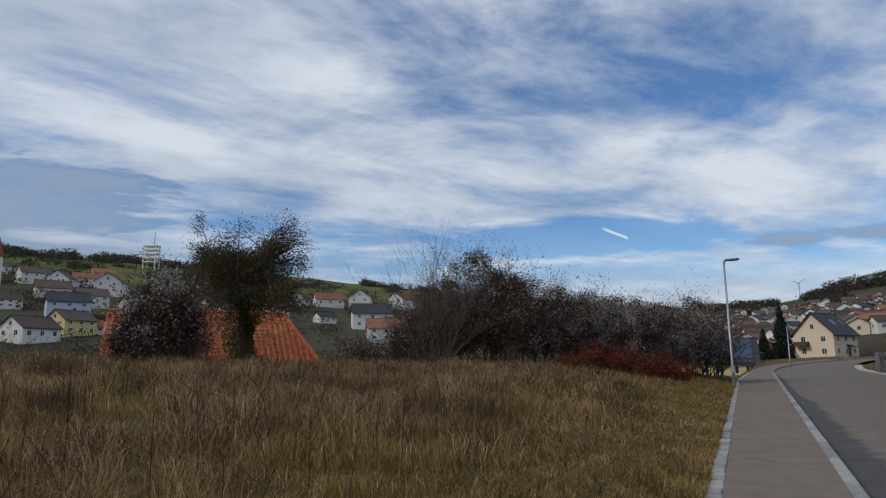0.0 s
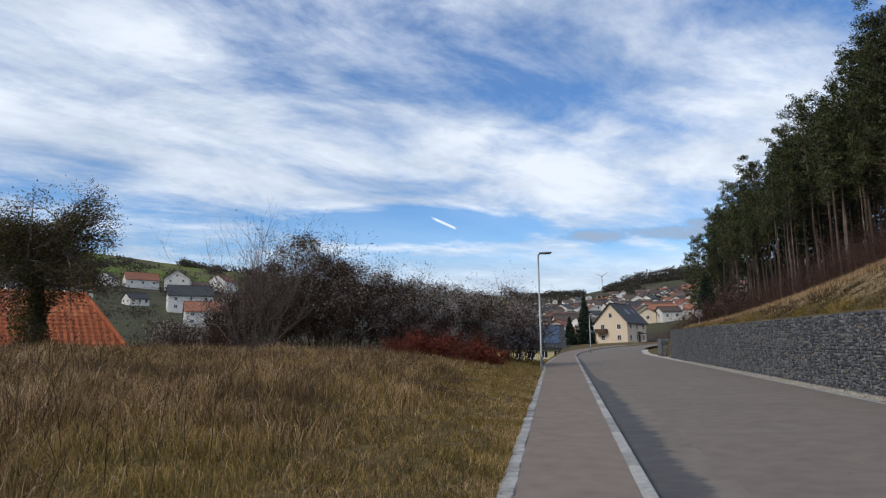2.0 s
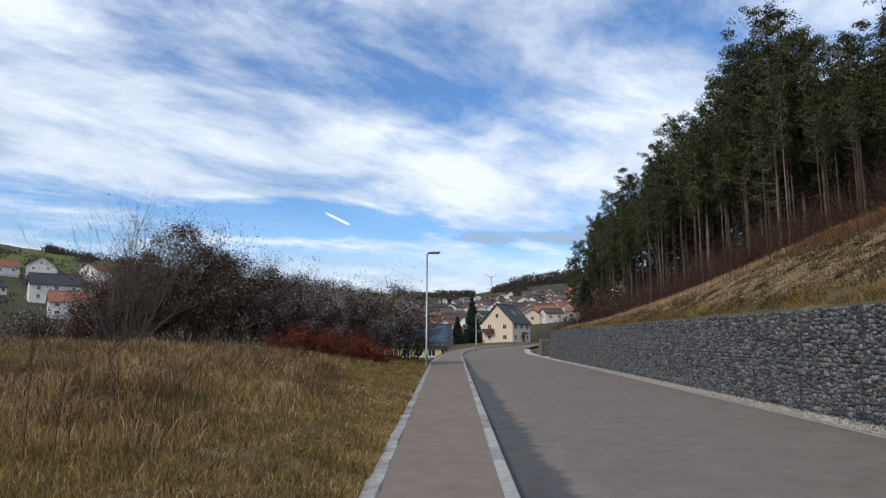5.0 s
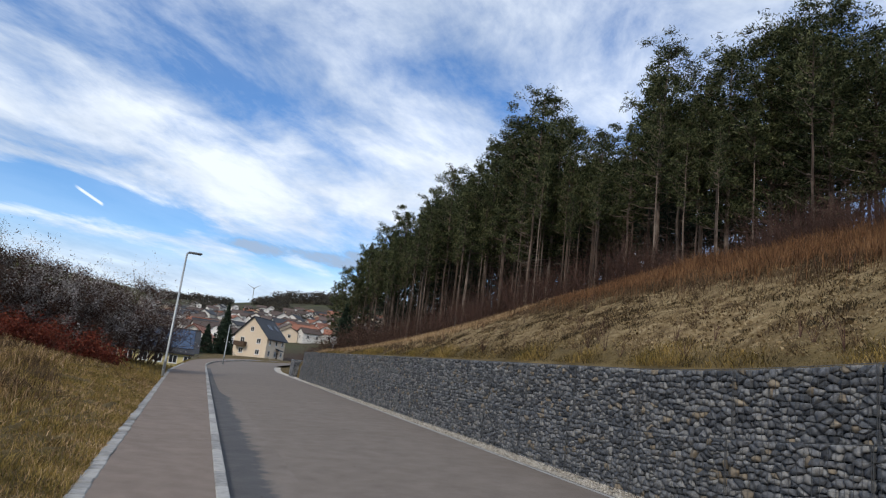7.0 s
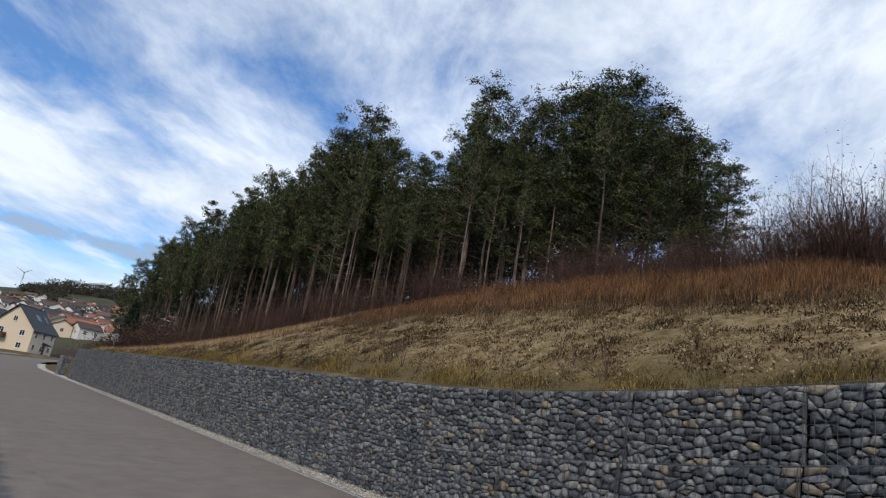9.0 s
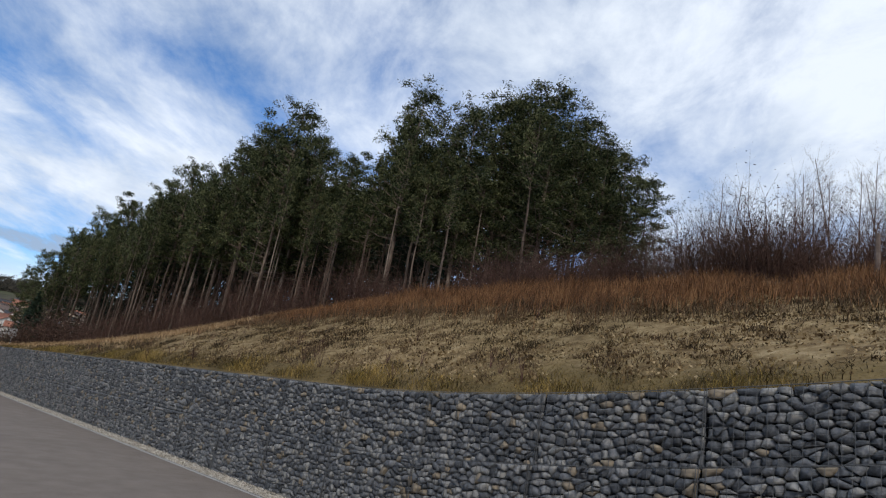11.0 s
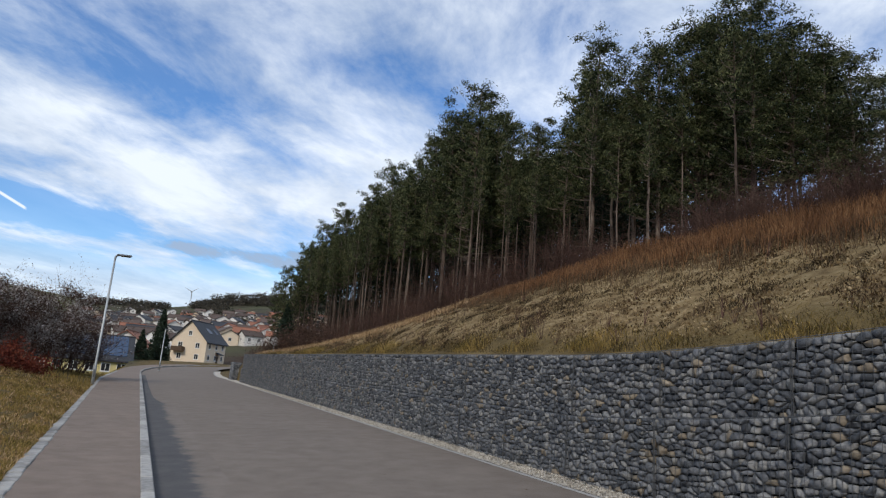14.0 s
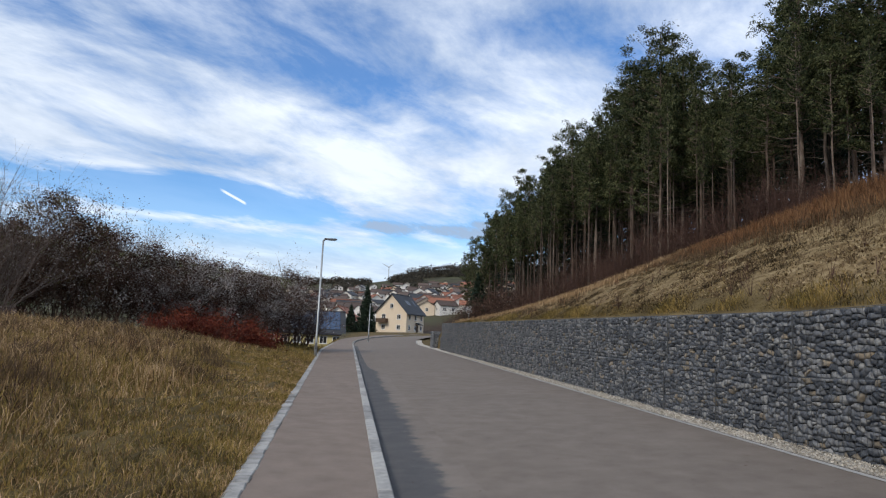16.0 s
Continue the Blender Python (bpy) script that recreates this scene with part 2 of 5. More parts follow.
M_GREENGRASS = leaf_material("short_grass", [(0.085, 0.07, 0.017), (0.22, 0.158, 0.044), (0.38, 0.265, 0.09)])
M_ORANGE = leaf_material("rusty_grass", [(0.08, 0.04, 0.02), (0.185, 0.09, 0.04), (0.31, 0.175, 0.085)])
M_BROWNGRASS = leaf_material("brown_weeds", [(0.04, 0.026, 0.015), (0.095, 0.062, 0.035), (0.19, 0.13, 0.075)])
M_TUSSOCK = leaf_material("dark_tussock", [(0.022, 0.016, 0.009), (0.05, 0.036, 0.019), (0.10, 0.075, 0.037)])
M_CLOD = leaf_material("scree_stones", [(0.055, 0.034, 0.016), (0.185, 0.13, 0.064), (0.36, 0.28, 0.165)], 0.95, 0.0)
M_TUFT = leaf_material("slope_tufts", [(0.04, 0.03, 0.014), (0.10, 0.075, 0.033), (0.22, 0.16, 0.065)])
M_FARWOOD = leaf_material("far_wood", [(0.03, 0.03, 0.026), (0.06, 0.055, 0.042), (0.09, 0.075, 0.055)])
M_CREAM = material("cream_render", [(0.62, 0.51, 0.38), (0.70, 0.59, 0.45)], 3, 5, 0.9, 0.1, 40)
M_WHITE = material("white_render", [(0.62, 0.60, 0.56), (0.76, 0.74, 0.71)], 3, 5, 0.9, 0.1, 40, vary=0.5)
M_YELLOW = material("yellow_render", [(0.58, 0.49, 0.22), (0.66, 0.57, 0.28)], 3, 5, 0.9, 0.1, 40)
M_BLUE = material("pale_blue_render", [(0.44, 0.52, 0.64), (0.52, 0.60, 0.71)], 3, 5, 0.9, 0.1, 40)
M_TILE = material("orange_clay_tile", [(0.24, 0.062, 0.024), (0.36, 0.105, 0.042), (0.45, 0.16, 0.07)], 5, 6, 0.85, 0.2, 40, vary=0.35)
M_REDROOF = material("red_roof", [(0.16, 0.075, 0.052), (0.29, 0.125, 0.08)], 3, 6, 0.88, 0.3, 12, vary=0.5)
M_BROWNROOF = material("brown_roof", [(0.065, 0.048, 0.042), (0.12, 0.09, 0.078)], 3, 6, 0.88, 0.3, 12, vary=0.4)
M_DARKROOF = material("anthracite_roof", [(0.028, 0.031, 0.038), (0.05, 0.054, 0.062)], 3, 6, 0.7, 0.3, 12)
M_GLASS = material("window_glass", [(0.015, 0.018, 0.022), (0.035, 0.04, 0.046)], 1, 2, 0.12, 0.0, spec=0.6, vary=0.3)
M_FRAME = material("white_frame", [(0.66, 0.65, 0.63), (0.76, 0.75, 0.73)], 5, 3, 0.6, 0.0)
M_WOOD = material("brown_wood", [(0.06, 0.038, 0.024), (0.11, 0.07, 0.045)], 6, 5, 0.8, 0.2)
M_SOLAR = material("solar_panel", [(0.035, 0.06, 0.11), (0.06, 0.09, 0.15)], 1, 2, 0.18, 0.0, spec=0.6)
M_SPIRE = material("red_spire_tiles", [(0.22, 0.06, 0.045), (0.30, 0.09, 0.065)], 4, 5, 0.85, 0.2)
M_SIGN = material("sign_back_grey", [(0.36, 0.37, 0.38), (0.44, 0.45, 0.46)], 4, 3, 0.5, 0.0, metal=0.3)


def ground_material():
    """Ground: meadow earth, pale scree on the bank, wood floor and far fields, by the masks of the sheet."""
    m = bpy.data.materials.new("ground")
    m.use_nodes = True
    nt = m.node_tree
    nd, ln = nt.nodes, nt.links
    bsdf = nd["Principled BSDF"]
    bsdf.inputs["Roughness"].default_value, bsdf.inputs["Specular IOR Level"].default_value = 0.95, 0.15
    geo = nd.new("ShaderNodeNewGeometry")

    def noise_ramp(scale, stops, detail=8.0, lo=0.3, hi=0.7, stretch=None):
        n = nd.new("ShaderNodeTexNoise")
        n.inputs["Scale"].default_value, n.inputs["Detail"].default_value, n.inputs["Roughness"].default_value = scale, detail, 0.65
        src = geo.outputs["Position"]
        if stretch:
            mp = nd.new("ShaderNodeMapping")
            mp.inputs["Scale"].default_value = stretch
            ln.new(src, mp.inputs[0])
            src = mp.outputs[0]
        ln.new(src, n.inputs["Vector"])
        r = nd.new("ShaderNodeValToRGB")
        while len(r.color_ramp.elements) < len(stops):
            r.color_ramp.elements.new(0.5)
        for i, c in enumerate(stops):
            r.color_ramp.elements[i].position = lo + (hi - lo) * i / (len(stops) - 1)
            r.color_ramp.elements[i].color = (*c, 1)
        ln.new(n.outputs["Fac"], r.inputs[0])
        return r.outputs[0]

    def blend(fac, a, b):
        mx = nd.new("ShaderNodeMix")
        mx.data_type = "RGBA"
        ln.new(fac, mx.inputs["Factor"])
        ln.new(a, mx.inputs["A"])
        ln.new(b, mx.inputs["B"])
        return mx.outputs["Result"]

    def mask_of(name):
        at = nd.new("ShaderNodeAttribute")
        at.attribute_name = name
        return at.outputs["Fac"]

    meadow = noise_ramp(0.9, [(0.05, 0.038, 0.016), (0.11, 0.08, 0.034), (0.17, 0.125, 0.055)])
    scree = noise_ramp(3.5, [(0.05, 0.031, 0.016), (0.15, 0.102, 0.05), (0.26, 0.194, 0.103), (0.37, 0.295, 0.18)], 10)
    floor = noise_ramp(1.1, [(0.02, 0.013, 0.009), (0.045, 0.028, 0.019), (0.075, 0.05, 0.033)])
    field = noise_ramp(0.012, [(0.07, 0.10, 0.018), (0.095, 0.13, 0.024), (0.11, 0.11, 0.04), (0.06, 0.06, 0.028)], 4, 0.38, 0.66, (1, 1, 3))
    town = noise_ramp(0.05, [(0.03, 0.03, 0.018), (0.065, 0.06, 0.035), (0.05, 0.07, 0.026)], 6)
    c = blend(mask_of("scree"), meadow, scree)
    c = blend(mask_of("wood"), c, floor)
    c = blend(mask_of("town"), c, town)
    c = blend(mask_of("field"), c, field)
    ln.new(c, bsdf.inputs["Base Color"])
    n = nd.new("ShaderNodeTexNoise")
    n.inputs["Scale"].default_value, n.inputs["Detail"].default_value = 9.0, 9.0
    ln.new(geo.outputs["Position"], n.inputs["Vector"])
    bp = nd.new("ShaderNodeBump")
    bp.inputs["Strength"].default_value, bp.inputs["Distance"].default_value = 0.8, 0.08
    ln.new(n.outputs["Fac"], bp.inputs["Height"])
    ln.new(bp.outputs[0], bsdf.inputs["Normal"])
    return m


M_GROUND = ground_material()

# ---------------------------------------------------------------- mesh helpers
rng = np.random.default_rng(11)


def mesh_of(name, V, F, mat, smooth=False):
    """A mesh from vertex and face arrays (all faces of one size, or a list of faces)."""
    me = bpy.data.meshes.new(name)
    if isinstance(F, np.ndarray):
        V = np.asarray(V, np.float32).reshape(-1, 3)
        k = F.shape[1]
        me.vertices.add(len(V))
        me.vertices.foreach_set("co", V.ravel())
        me.loops.add(F.size)
        me.loops.foreach_set("vertex_index", F.astype(np.int32).ravel())
        me.polygons.add(len(F))
        me.polygons.foreach_set("loop_start", np.arange(0, F.size, k, dtype=np.int32))
        me.update(calc_edges=True)
    else:
        me.from_pydata([tuple(v) for v in V], [], F)
    if smooth:
        me.polygons.foreach_set("use_smooth", np.ones(len(me.polygons), bool))
    for m in mat if isinstance(mat, (list, tuple)) else [mat]:
        me.materials.append(m)
    return me


def part(name, data, material_, parent, label=""):
    """One mesh object under a thing; data is (V, F) or a ready mesh."""
    me = data if isinstance(data, bpy.types.Mesh) else mesh_of(name, data[0], data[1], material_)
    ob = new(name, me)
    ob.parent = parent
    return tagged(ob, label)


def empty(name, m, label, category, group="", kind=""):
    ob = new(name)
    ob.empty_display_size = 0.2
    ob.matrix_basis = m
    return tagged(ob, label, category, group, kind)


def join(*pieces):
    V, F, n = [], [], 0
    for v, f in pieces:
        v = np.asarray(v, float).reshape(-1, 3)
        V.append(v)
        F += [tuple(int(i) + n for i in q) for q in f]
        n += len(v)
    return np.concatenate(V), F


def box(x0, x1, y0, y1, z0, z1, bevel=0.0):
    """A box; with bevel its upright and top edges are cut."""
    if bevel <= 0:
        V = [(x, y, z) for z in (z0, z1) for x, y in ((x0, y0), (x1, y0), (x1, y1), (x0, y1))]
        F = [(3, 2, 1, 0), (4, 5, 6, 7), (0, 1, 5, 4), (1, 2, 6, 5), (2, 3, 7, 6), (3, 0, 4, 7)]
        return np.array(V, float), F
    b = bevel
    ring = lambda d, z: [(x0 + d + e, y0 + d + g, z) for e, g in ((b, 0), (x1 - x0 - 2 * d - b, 0), (x1 - x0 - 2 * d, b), (x1 - x0 - 2 * d, y1 - y0 - 2 * d - b),
                                                                (x1 - x0 - 2 * d - b, y1 - y0 - 2 * d), (b, y1 - y0 - 2 * d), (0, y1 - y0 - 2 * d - b), (0, b))]
    V = ring(0, z0) + ring(0, z1 - b) + ring(b, z1)
    F = [tuple(range(7, -1, -1)), tuple(range(16, 24))]
    for k in (0, 8):
        F += [(k + i, k + (i + 1) % 8, k + 8 + (i + 1) % 8, k + 8 + i) for i in range(8)]
    return np.array(V, float), F


def tube(pts, radii, sides=6, cap=True):
    """A tapered tube along points."""
    pts, V, F = [np.asarray(p, float) for p in pts], [], []
    for i, p in enumerate(pts):
        d = pts[min(i + 1, len(pts) - 1)] - pts[max(i - 1, 0)]
        d = d / (np.linalg.norm(d) + 1e-9)
        a = np.cross(d, (0.31, 0.95, 0.05) if abs(d[2]) > 0.8 else (0, 0, 1))
        a /= np.linalg.norm(a) + 1e-9
        b = np.cross(d, a)
        for k in range(sides):
            t = 2 * math.pi * k / sides
            V.append(p + radii[i] * (math.cos(t) * a + math.sin(t) * b))
    for i in range(len(pts) - 1):
        F += [(i * sides + k, i * sides + (k + 1) % sides, (i + 1) * sides + (k + 1) % sides, (i + 1) * sides + k) for k in range(sides)]
    if cap:
        n = (len(pts) - 1) * sides
        F += [tuple(range(sides - 1, -1, -1)), tuple(range(n, n + sides))]
    return np.array(V), F


def leaves(C, size, aspect=1.0, r=None, up=0.0):
    """Rhombic leaves at the points C: each two triangles in a random plane."""
    r = r or rng
    C = np.asarray(C, float)
    n = len(C)
    a = r.normal(size=(n, 3))
    a[:, 2] += up
    a /= np.linalg.norm(a, axis=1)[:, None]
    b = np.cross(a, r.normal(size=(n, 3)))
    b /= np.linalg.norm(b, axis=1)[:, None] + 1e-9
    s = (np.asarray(size) * r.uniform(0.6, 1.4, n))[:, None]
    V = np.stack([C - a * s, C + b * s * aspect * 0.5, C + a * s, C - b * s * aspect * 0.5], 1).reshape(-1, 3)
    i = np.arange(n)[:, None] * 4
    return V, i + np.array([[0, 1, 2, 3]])


def blades(P, h, w, lean, r=None):
    """Grass blades rooted at P: bent two-piece strips."""
    r = r or rng
    P = np.asarray(P, float)
    n = len(P)
    t = r.uniform(0, 2 * math.pi, n)
    d = np.stack([np.cos(t), np.sin(t), np.zeros(n)], 1)
    q = r.uniform(0, 2 * math.pi, n)
    s = np.stack([np.cos(q), np.sin(q), np.zeros(n)], 1) * (np.asarray(w) * r.uniform(0.6, 1.3, n))[:, None] * 0.5
    H = np.asarray(h) * r.uniform(0.55, 1.25, n)
    L = np.asarray(lean) * r.uniform(0.1, 1.3, n) * H
    m = P + d * (L * 0.3)[:, None]
    m[:, 2] += H * 0.6
    e = P + d * L[:, None]
    e[:, 2] += H * (1 - 0.25 * np.clip(L / (H + 1e-6), 0, 1))
    V = np.stack([P - s, P + s, m + s * 0.8, m - s * 0.8, e], 1).reshape(-1, 3)
    i = np.arange(n)[:, None, None] * 5
    F = (i + np.array([[0, 1, 2], [0, 2, 3], [3, 2, 4]])[None]).reshape(-1, 3)
    return V, F


def stuff(name, V, F, mat, label, category):
    ob = new(name, mesh_of(name, V, F, mat))
    return tagged(ob, label, category, "", "stuff")


# ---------------------------------------------------------------- the lie of the land
X_PAVE, X_KERB, X_ROAD, X_EDGE, X_WALL = -1.35, 0.25, 0.42, 5.98, 6.5
Y_END = 51.0                      # where the basket wall ends


def smooth_step(a, b, v):
    t = np.clip((v - a) / (b - a), 0, 1)
    return t * t * (3 - 2 * t)


def rise(y):
    """Height of the road's left kerb along its length."""
    return 0.006 * np.clip(y - 8, 0, 60) + 0.034 * np.clip(y - 65, 0, 42)


def kerb_x(y):
    return 0.45 - 0.0150 * np.clip(y, -30, 66)


def edge_x(y):
    """Left edge of the pavement, with its row of setts."""
    return -0.70 - 0.0370 * np.clip(y, -10, 45)


def road_z(x, y):
    return rise(y) + 0.042 * np.clip(x - X_ROAD, 0, 7)


def skyline(az):
    """Slope of the line of sight to the hills, by azimuth in degrees."""
    return np.interp(az, [-180, -110, -75, -61, -51, -39, -28.5, -15, -4.5, 0.5, 8, 14, 40, 180], [0.05, 0.12, 0.155, 0.152, 0.146, 0.131, 0.112, 0.092, 0.072, 0.075, 0.098, 0.10, 0.12, 0.05])


def wall_top(y):
    """Height of the wall's upper edge."""
    return 2.22 + 0.009 * np.clip(y - 9, 0, 60) + 0.0105 * np.clip(9 - y, 0, 12) ** 1.9


def bank_crest(y):
    return np.interp(y, [-30, 2, 15, 25, 33, 48, 65, 90], [6.6, 6.3, 6.6, 6.3, 5.4, 3.9, 3.0, 2.4])


def land(x, y):
    x, y = np.asarray(x, float), np.asarray(y, float)
    d, az = np.hypot(x, y), np.degrees(np.arctan2(x, y))
    left = np.clip(edge_x(y) - 0.1 - x, 0, 1e4)
    meadow = rise(y) + 1.35 * (1 - np.exp(-left / 5.0)) * smooth_step(0.5, 9, y + 2) + 0.25 * smooth_step(8, 16, left) * smooth_step(26, 5, y)
    # the meadow breaks off into the valley behind its crest
    brk = 27 + 9 * smooth_step(-40, -30, az) + 9 * smooth_step(-22, -5, az) + 40 * smooth_step(-5, 3, az)
    drop = np.clip(d - brk, 0, None)
    meadow = meadow - 9.0 * (1 - np.exp(-drop / 30.0)) - 0.35 * np.clip(drop, 0, 6) * smooth_step(0, 6, drop)
    far = 650.0
    hill = -8 + (skyline(az) * far + 1.6 + 8) * np.clip((d - 60) / (far - 60), 0, 1.2) ** 1.2
    hill = np.where(d > far, skyline(az) * far + 1.6 - 0.06 * (d - far), hill)
    w = smooth_step(50, 120, d)
    leftland = meadow * (1 - w) + hill * w
    # right of the road: the bank over the wall, then the wood
    top = wall_top(y) + 0.02
    cz = bank_crest(y)
    bx = np.clip(x - X_WALL - 0.55, 0, None)
    bank = top + (cz - top) * np.clip(bx / 8.0, 0, 1) ** 0.9 + 0.06 * np.clip(bx - 8, 0, 60)
    end = smooth_step(Y_END + 10, Y_END - 2, y)
    bank = rise(y) + 0.3 + (bank - rise(y) - 0.3) * np.maximum(end, smooth_step(3, 12, bx))
    w2 = smooth_step(110, 220, d)
    bank = bank * (1 - w2) + hill * w2
    under = road_z(x, y) - 0.25
    z = np.where(x < edge_x(y) - 0.02, leftland + 0.09 * smooth_step(3, 0, left), np.where(x < X_WALL + 0.25, under, bank))
    # beyond the bend the road swings right over a gentle brow
    brow = smooth_step(66, 80, y) * smooth_step(-14, 0, x) * smooth_step(46, 30, x) * smooth_step(190, 140, y)
    z = z * (1 - brow) + (rise(y) - 0.07 + 0.042 * np.clip(x - 2.5, 0, 4.0)) * brow
    return np.where((d > 230) & (x >= edge_x(y)), hill, z)


def lz(x, y):
    return float(land(np.array(x), np.array(y)))


def spaced(core, step, far_, grow=1.12):
    out = list(np.arange(core[0], core[1] + 1e-6, step))
    s, v = step, out[-1]
    while v < far_:
        s *= grow
        v += s
        out.append(v)
    s, v, lo = step, core[0], []
    while v > -far_:
        s *= grow
        v -= s
        lo.append(v)
    return np.array(lo[::-1] + out)


gx = np.unique(np.concatenate([np.arange(-2.9, -0.6, 0.1), spaced((-24, 26), 0.5, 3500, 1.09), [X_WALL + 0.2, X_WALL + 0.3, X_WALL + 0.7]]))
gy = spaced((-6, 80), 0.7, 3500, 1.09)
GX, GY = np.meshgrid(gx, gy)
GZ = land(GX, GY)
nearby = (np.hypot(GX, GY) < 120)
GZ = GZ + np.where(nearby & ((GX < edge_x(GY) - 0.5) | (GX > X_WALL + 0.8)), rng.normal(0, 0.035, GZ.shape), 0)
nx_, ny_ = len(gx), len(gy)
idx = np.arange(nx_ * ny_).reshape(ny_, nx_)
quads = np.stack([idx[:-1, :-1], idx[:-1, 1:], idx[1:, 1:], idx[1:, :-1]], -1).reshape(-1, 4)
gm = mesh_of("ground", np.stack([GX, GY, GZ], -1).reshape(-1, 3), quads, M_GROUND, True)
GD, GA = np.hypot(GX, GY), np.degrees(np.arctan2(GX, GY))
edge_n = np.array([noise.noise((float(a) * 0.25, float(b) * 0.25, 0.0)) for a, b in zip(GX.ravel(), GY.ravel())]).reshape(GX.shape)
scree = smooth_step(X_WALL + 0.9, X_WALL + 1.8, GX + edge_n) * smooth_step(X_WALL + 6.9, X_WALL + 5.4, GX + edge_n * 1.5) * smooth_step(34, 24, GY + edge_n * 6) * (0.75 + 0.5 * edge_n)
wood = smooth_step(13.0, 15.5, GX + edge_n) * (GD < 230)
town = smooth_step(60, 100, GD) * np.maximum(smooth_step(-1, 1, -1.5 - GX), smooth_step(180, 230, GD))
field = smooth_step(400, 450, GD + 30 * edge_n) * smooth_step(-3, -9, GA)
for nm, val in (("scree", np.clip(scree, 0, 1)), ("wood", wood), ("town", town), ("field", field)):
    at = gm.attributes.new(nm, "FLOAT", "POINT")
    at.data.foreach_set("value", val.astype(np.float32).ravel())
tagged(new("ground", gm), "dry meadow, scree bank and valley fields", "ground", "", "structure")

# ---------------------------------------------------------------- road, pavement and kerbs


def centre(s):
    """Line of the left kerb: straight on, then a bend to the right. Returns place and heading."""
    L1, R = 66.0, 60.0
    if s <= L1:
        return np.array([kerb_x(s), s]), 0.0
    a = min((s - L1) / R, radians(58))
    p = np.array([kerb_x(L1) + R * (1 - math.cos(a)), L1 + R * math.sin(a)])
    if (s - L1) / R > radians(58):
        e = s - L1 - R * radians(58)
        p = p + e * np.array([math.sin(a), math.cos(a)])
    return p, a


S_ALL = list(np.arange(-30, 66, 1.5)) + list(np.arange(66, 180, 3.0))


def strip(x0, x1, dz, name, mat, label, cols=2, s0=-30, s1=180):
    V, F = [], []
    ss = [s for s in S_ALL if s0 <= s <= s1]
    for s in ss:
        p, a = centre(s)
        for k in range(cols):
            sc = min(s, 66.0)
            xa, xb = (e(sc) if callable(e) else e for e in (x0, x1))
            off = xa + (xb - xa) * k / (cols - 1) - kerb_x(sc)
            q = p + off * np.array([math.cos(a), -math.sin(a)])
            V.append((q[0], q[1], float(road_z(np.array(X_ROAD + max(off, 0) - 0.15), np.array(p[1]))) + dz))
    n = len(ss)
    for i in range(n - 1):
        for k in range(cols - 1):
            F.append((i * cols + k, i * cols + k + 1, (i + 1) * cols + k + 1, (i + 1) * cols + k))
    ob = new(name, mesh_of(name, V, F, mat))
    return tagged(ob, label, name.split("_")[0], "", "structure")


road = strip(lambda y: kerb_x(y) + 0.10, X_EDGE, 0.0, "road", M_ASPHALT, "worn grey-brown asphalt road with damp gutter", 5)
patch = strip(lambda y: kerb_x(y) + 0.11, lambda y: kerb_x(y) + 1.05, 0.004, "road_patch", M_PATCH, "dark damp asphalt strip along the gutter", 8, -30, 62)
me = patch.data
for v in me.vertices:
    e = v.co.x - kerb_x(v.co.y) - 0.11
    if e > 0.3:
        v.co.x += (e / 0.9) * (0.06 * noise.noise((v.co.y * 0.5, 0.5, 2.0)) + 0.06 * math.sin(v.co.y * 0.17) + 0.6 * float(smooth_step(16, 44, v.co.y)))
damp = me.attributes.new("damp", "FLOAT", "POINT")
damp.data.foreach_set("value", np.array([1.0 - (i % 8) / 7.0 for i in range(len(me.vertices))], np.float32))
pavement = strip(edge_x, lambda y: kerb_x(y) + 0.0, 0.10, "pavement", M_PAVE, "narrow brown-grey asphalt pavement", 4)
verge = strip(X_EDGE + 0.1, X_WALL + 0.12, 0.012, "gravel_verge", M_GRAVEL, "strip of pale gravel under the basket wall", 3, -30, 76)
drain = strip(X_EDGE - 0.01, X_EDGE + 0.1, 0.006, "edging", M_KERB, "flush pale concrete edging beside the gravel", 2, -30, 76)

# ---------------------------------------------------------------- basket wall


def stone_mesh(poly, r, depth):
    """A broken stone from its outline in the wall's face: cut edge all round, tilted rough face towards -x."""
    k = len(poly)
    c = poly.mean(0)
    tilt = r.normal(0, 0.20, 2)
    rows = []
    for x, s, off in ((depth * 0.5, 1.0, 0), (r.uniform(-0.012, 0.012), r.uniform(0.86, 0.95), 1)):
        o = (poly - c) * s
        rows.append(np.column_stack([x + off * (o @ tilt) + r.normal(0, 0.005, k), o + c]))
    m = c + r.normal(0, 0.012, 2)
    V = np.concatenate(rows + [np.array([[-0.012 + r.normal(0, 0.008), m[0], m[1]]])])
    F = []
    for q in (0,):
        for i in range(k):
            n_ = (i + 1) % k
            F += [(q + i, q + k + i, q + k + n_), (q + i, q + k + n_, q + n_)]
    F += [(k + i, 2 * k, k + (i + 1) % k) for i in range(k)]
    return V, np.array(F)[:, ::-1]


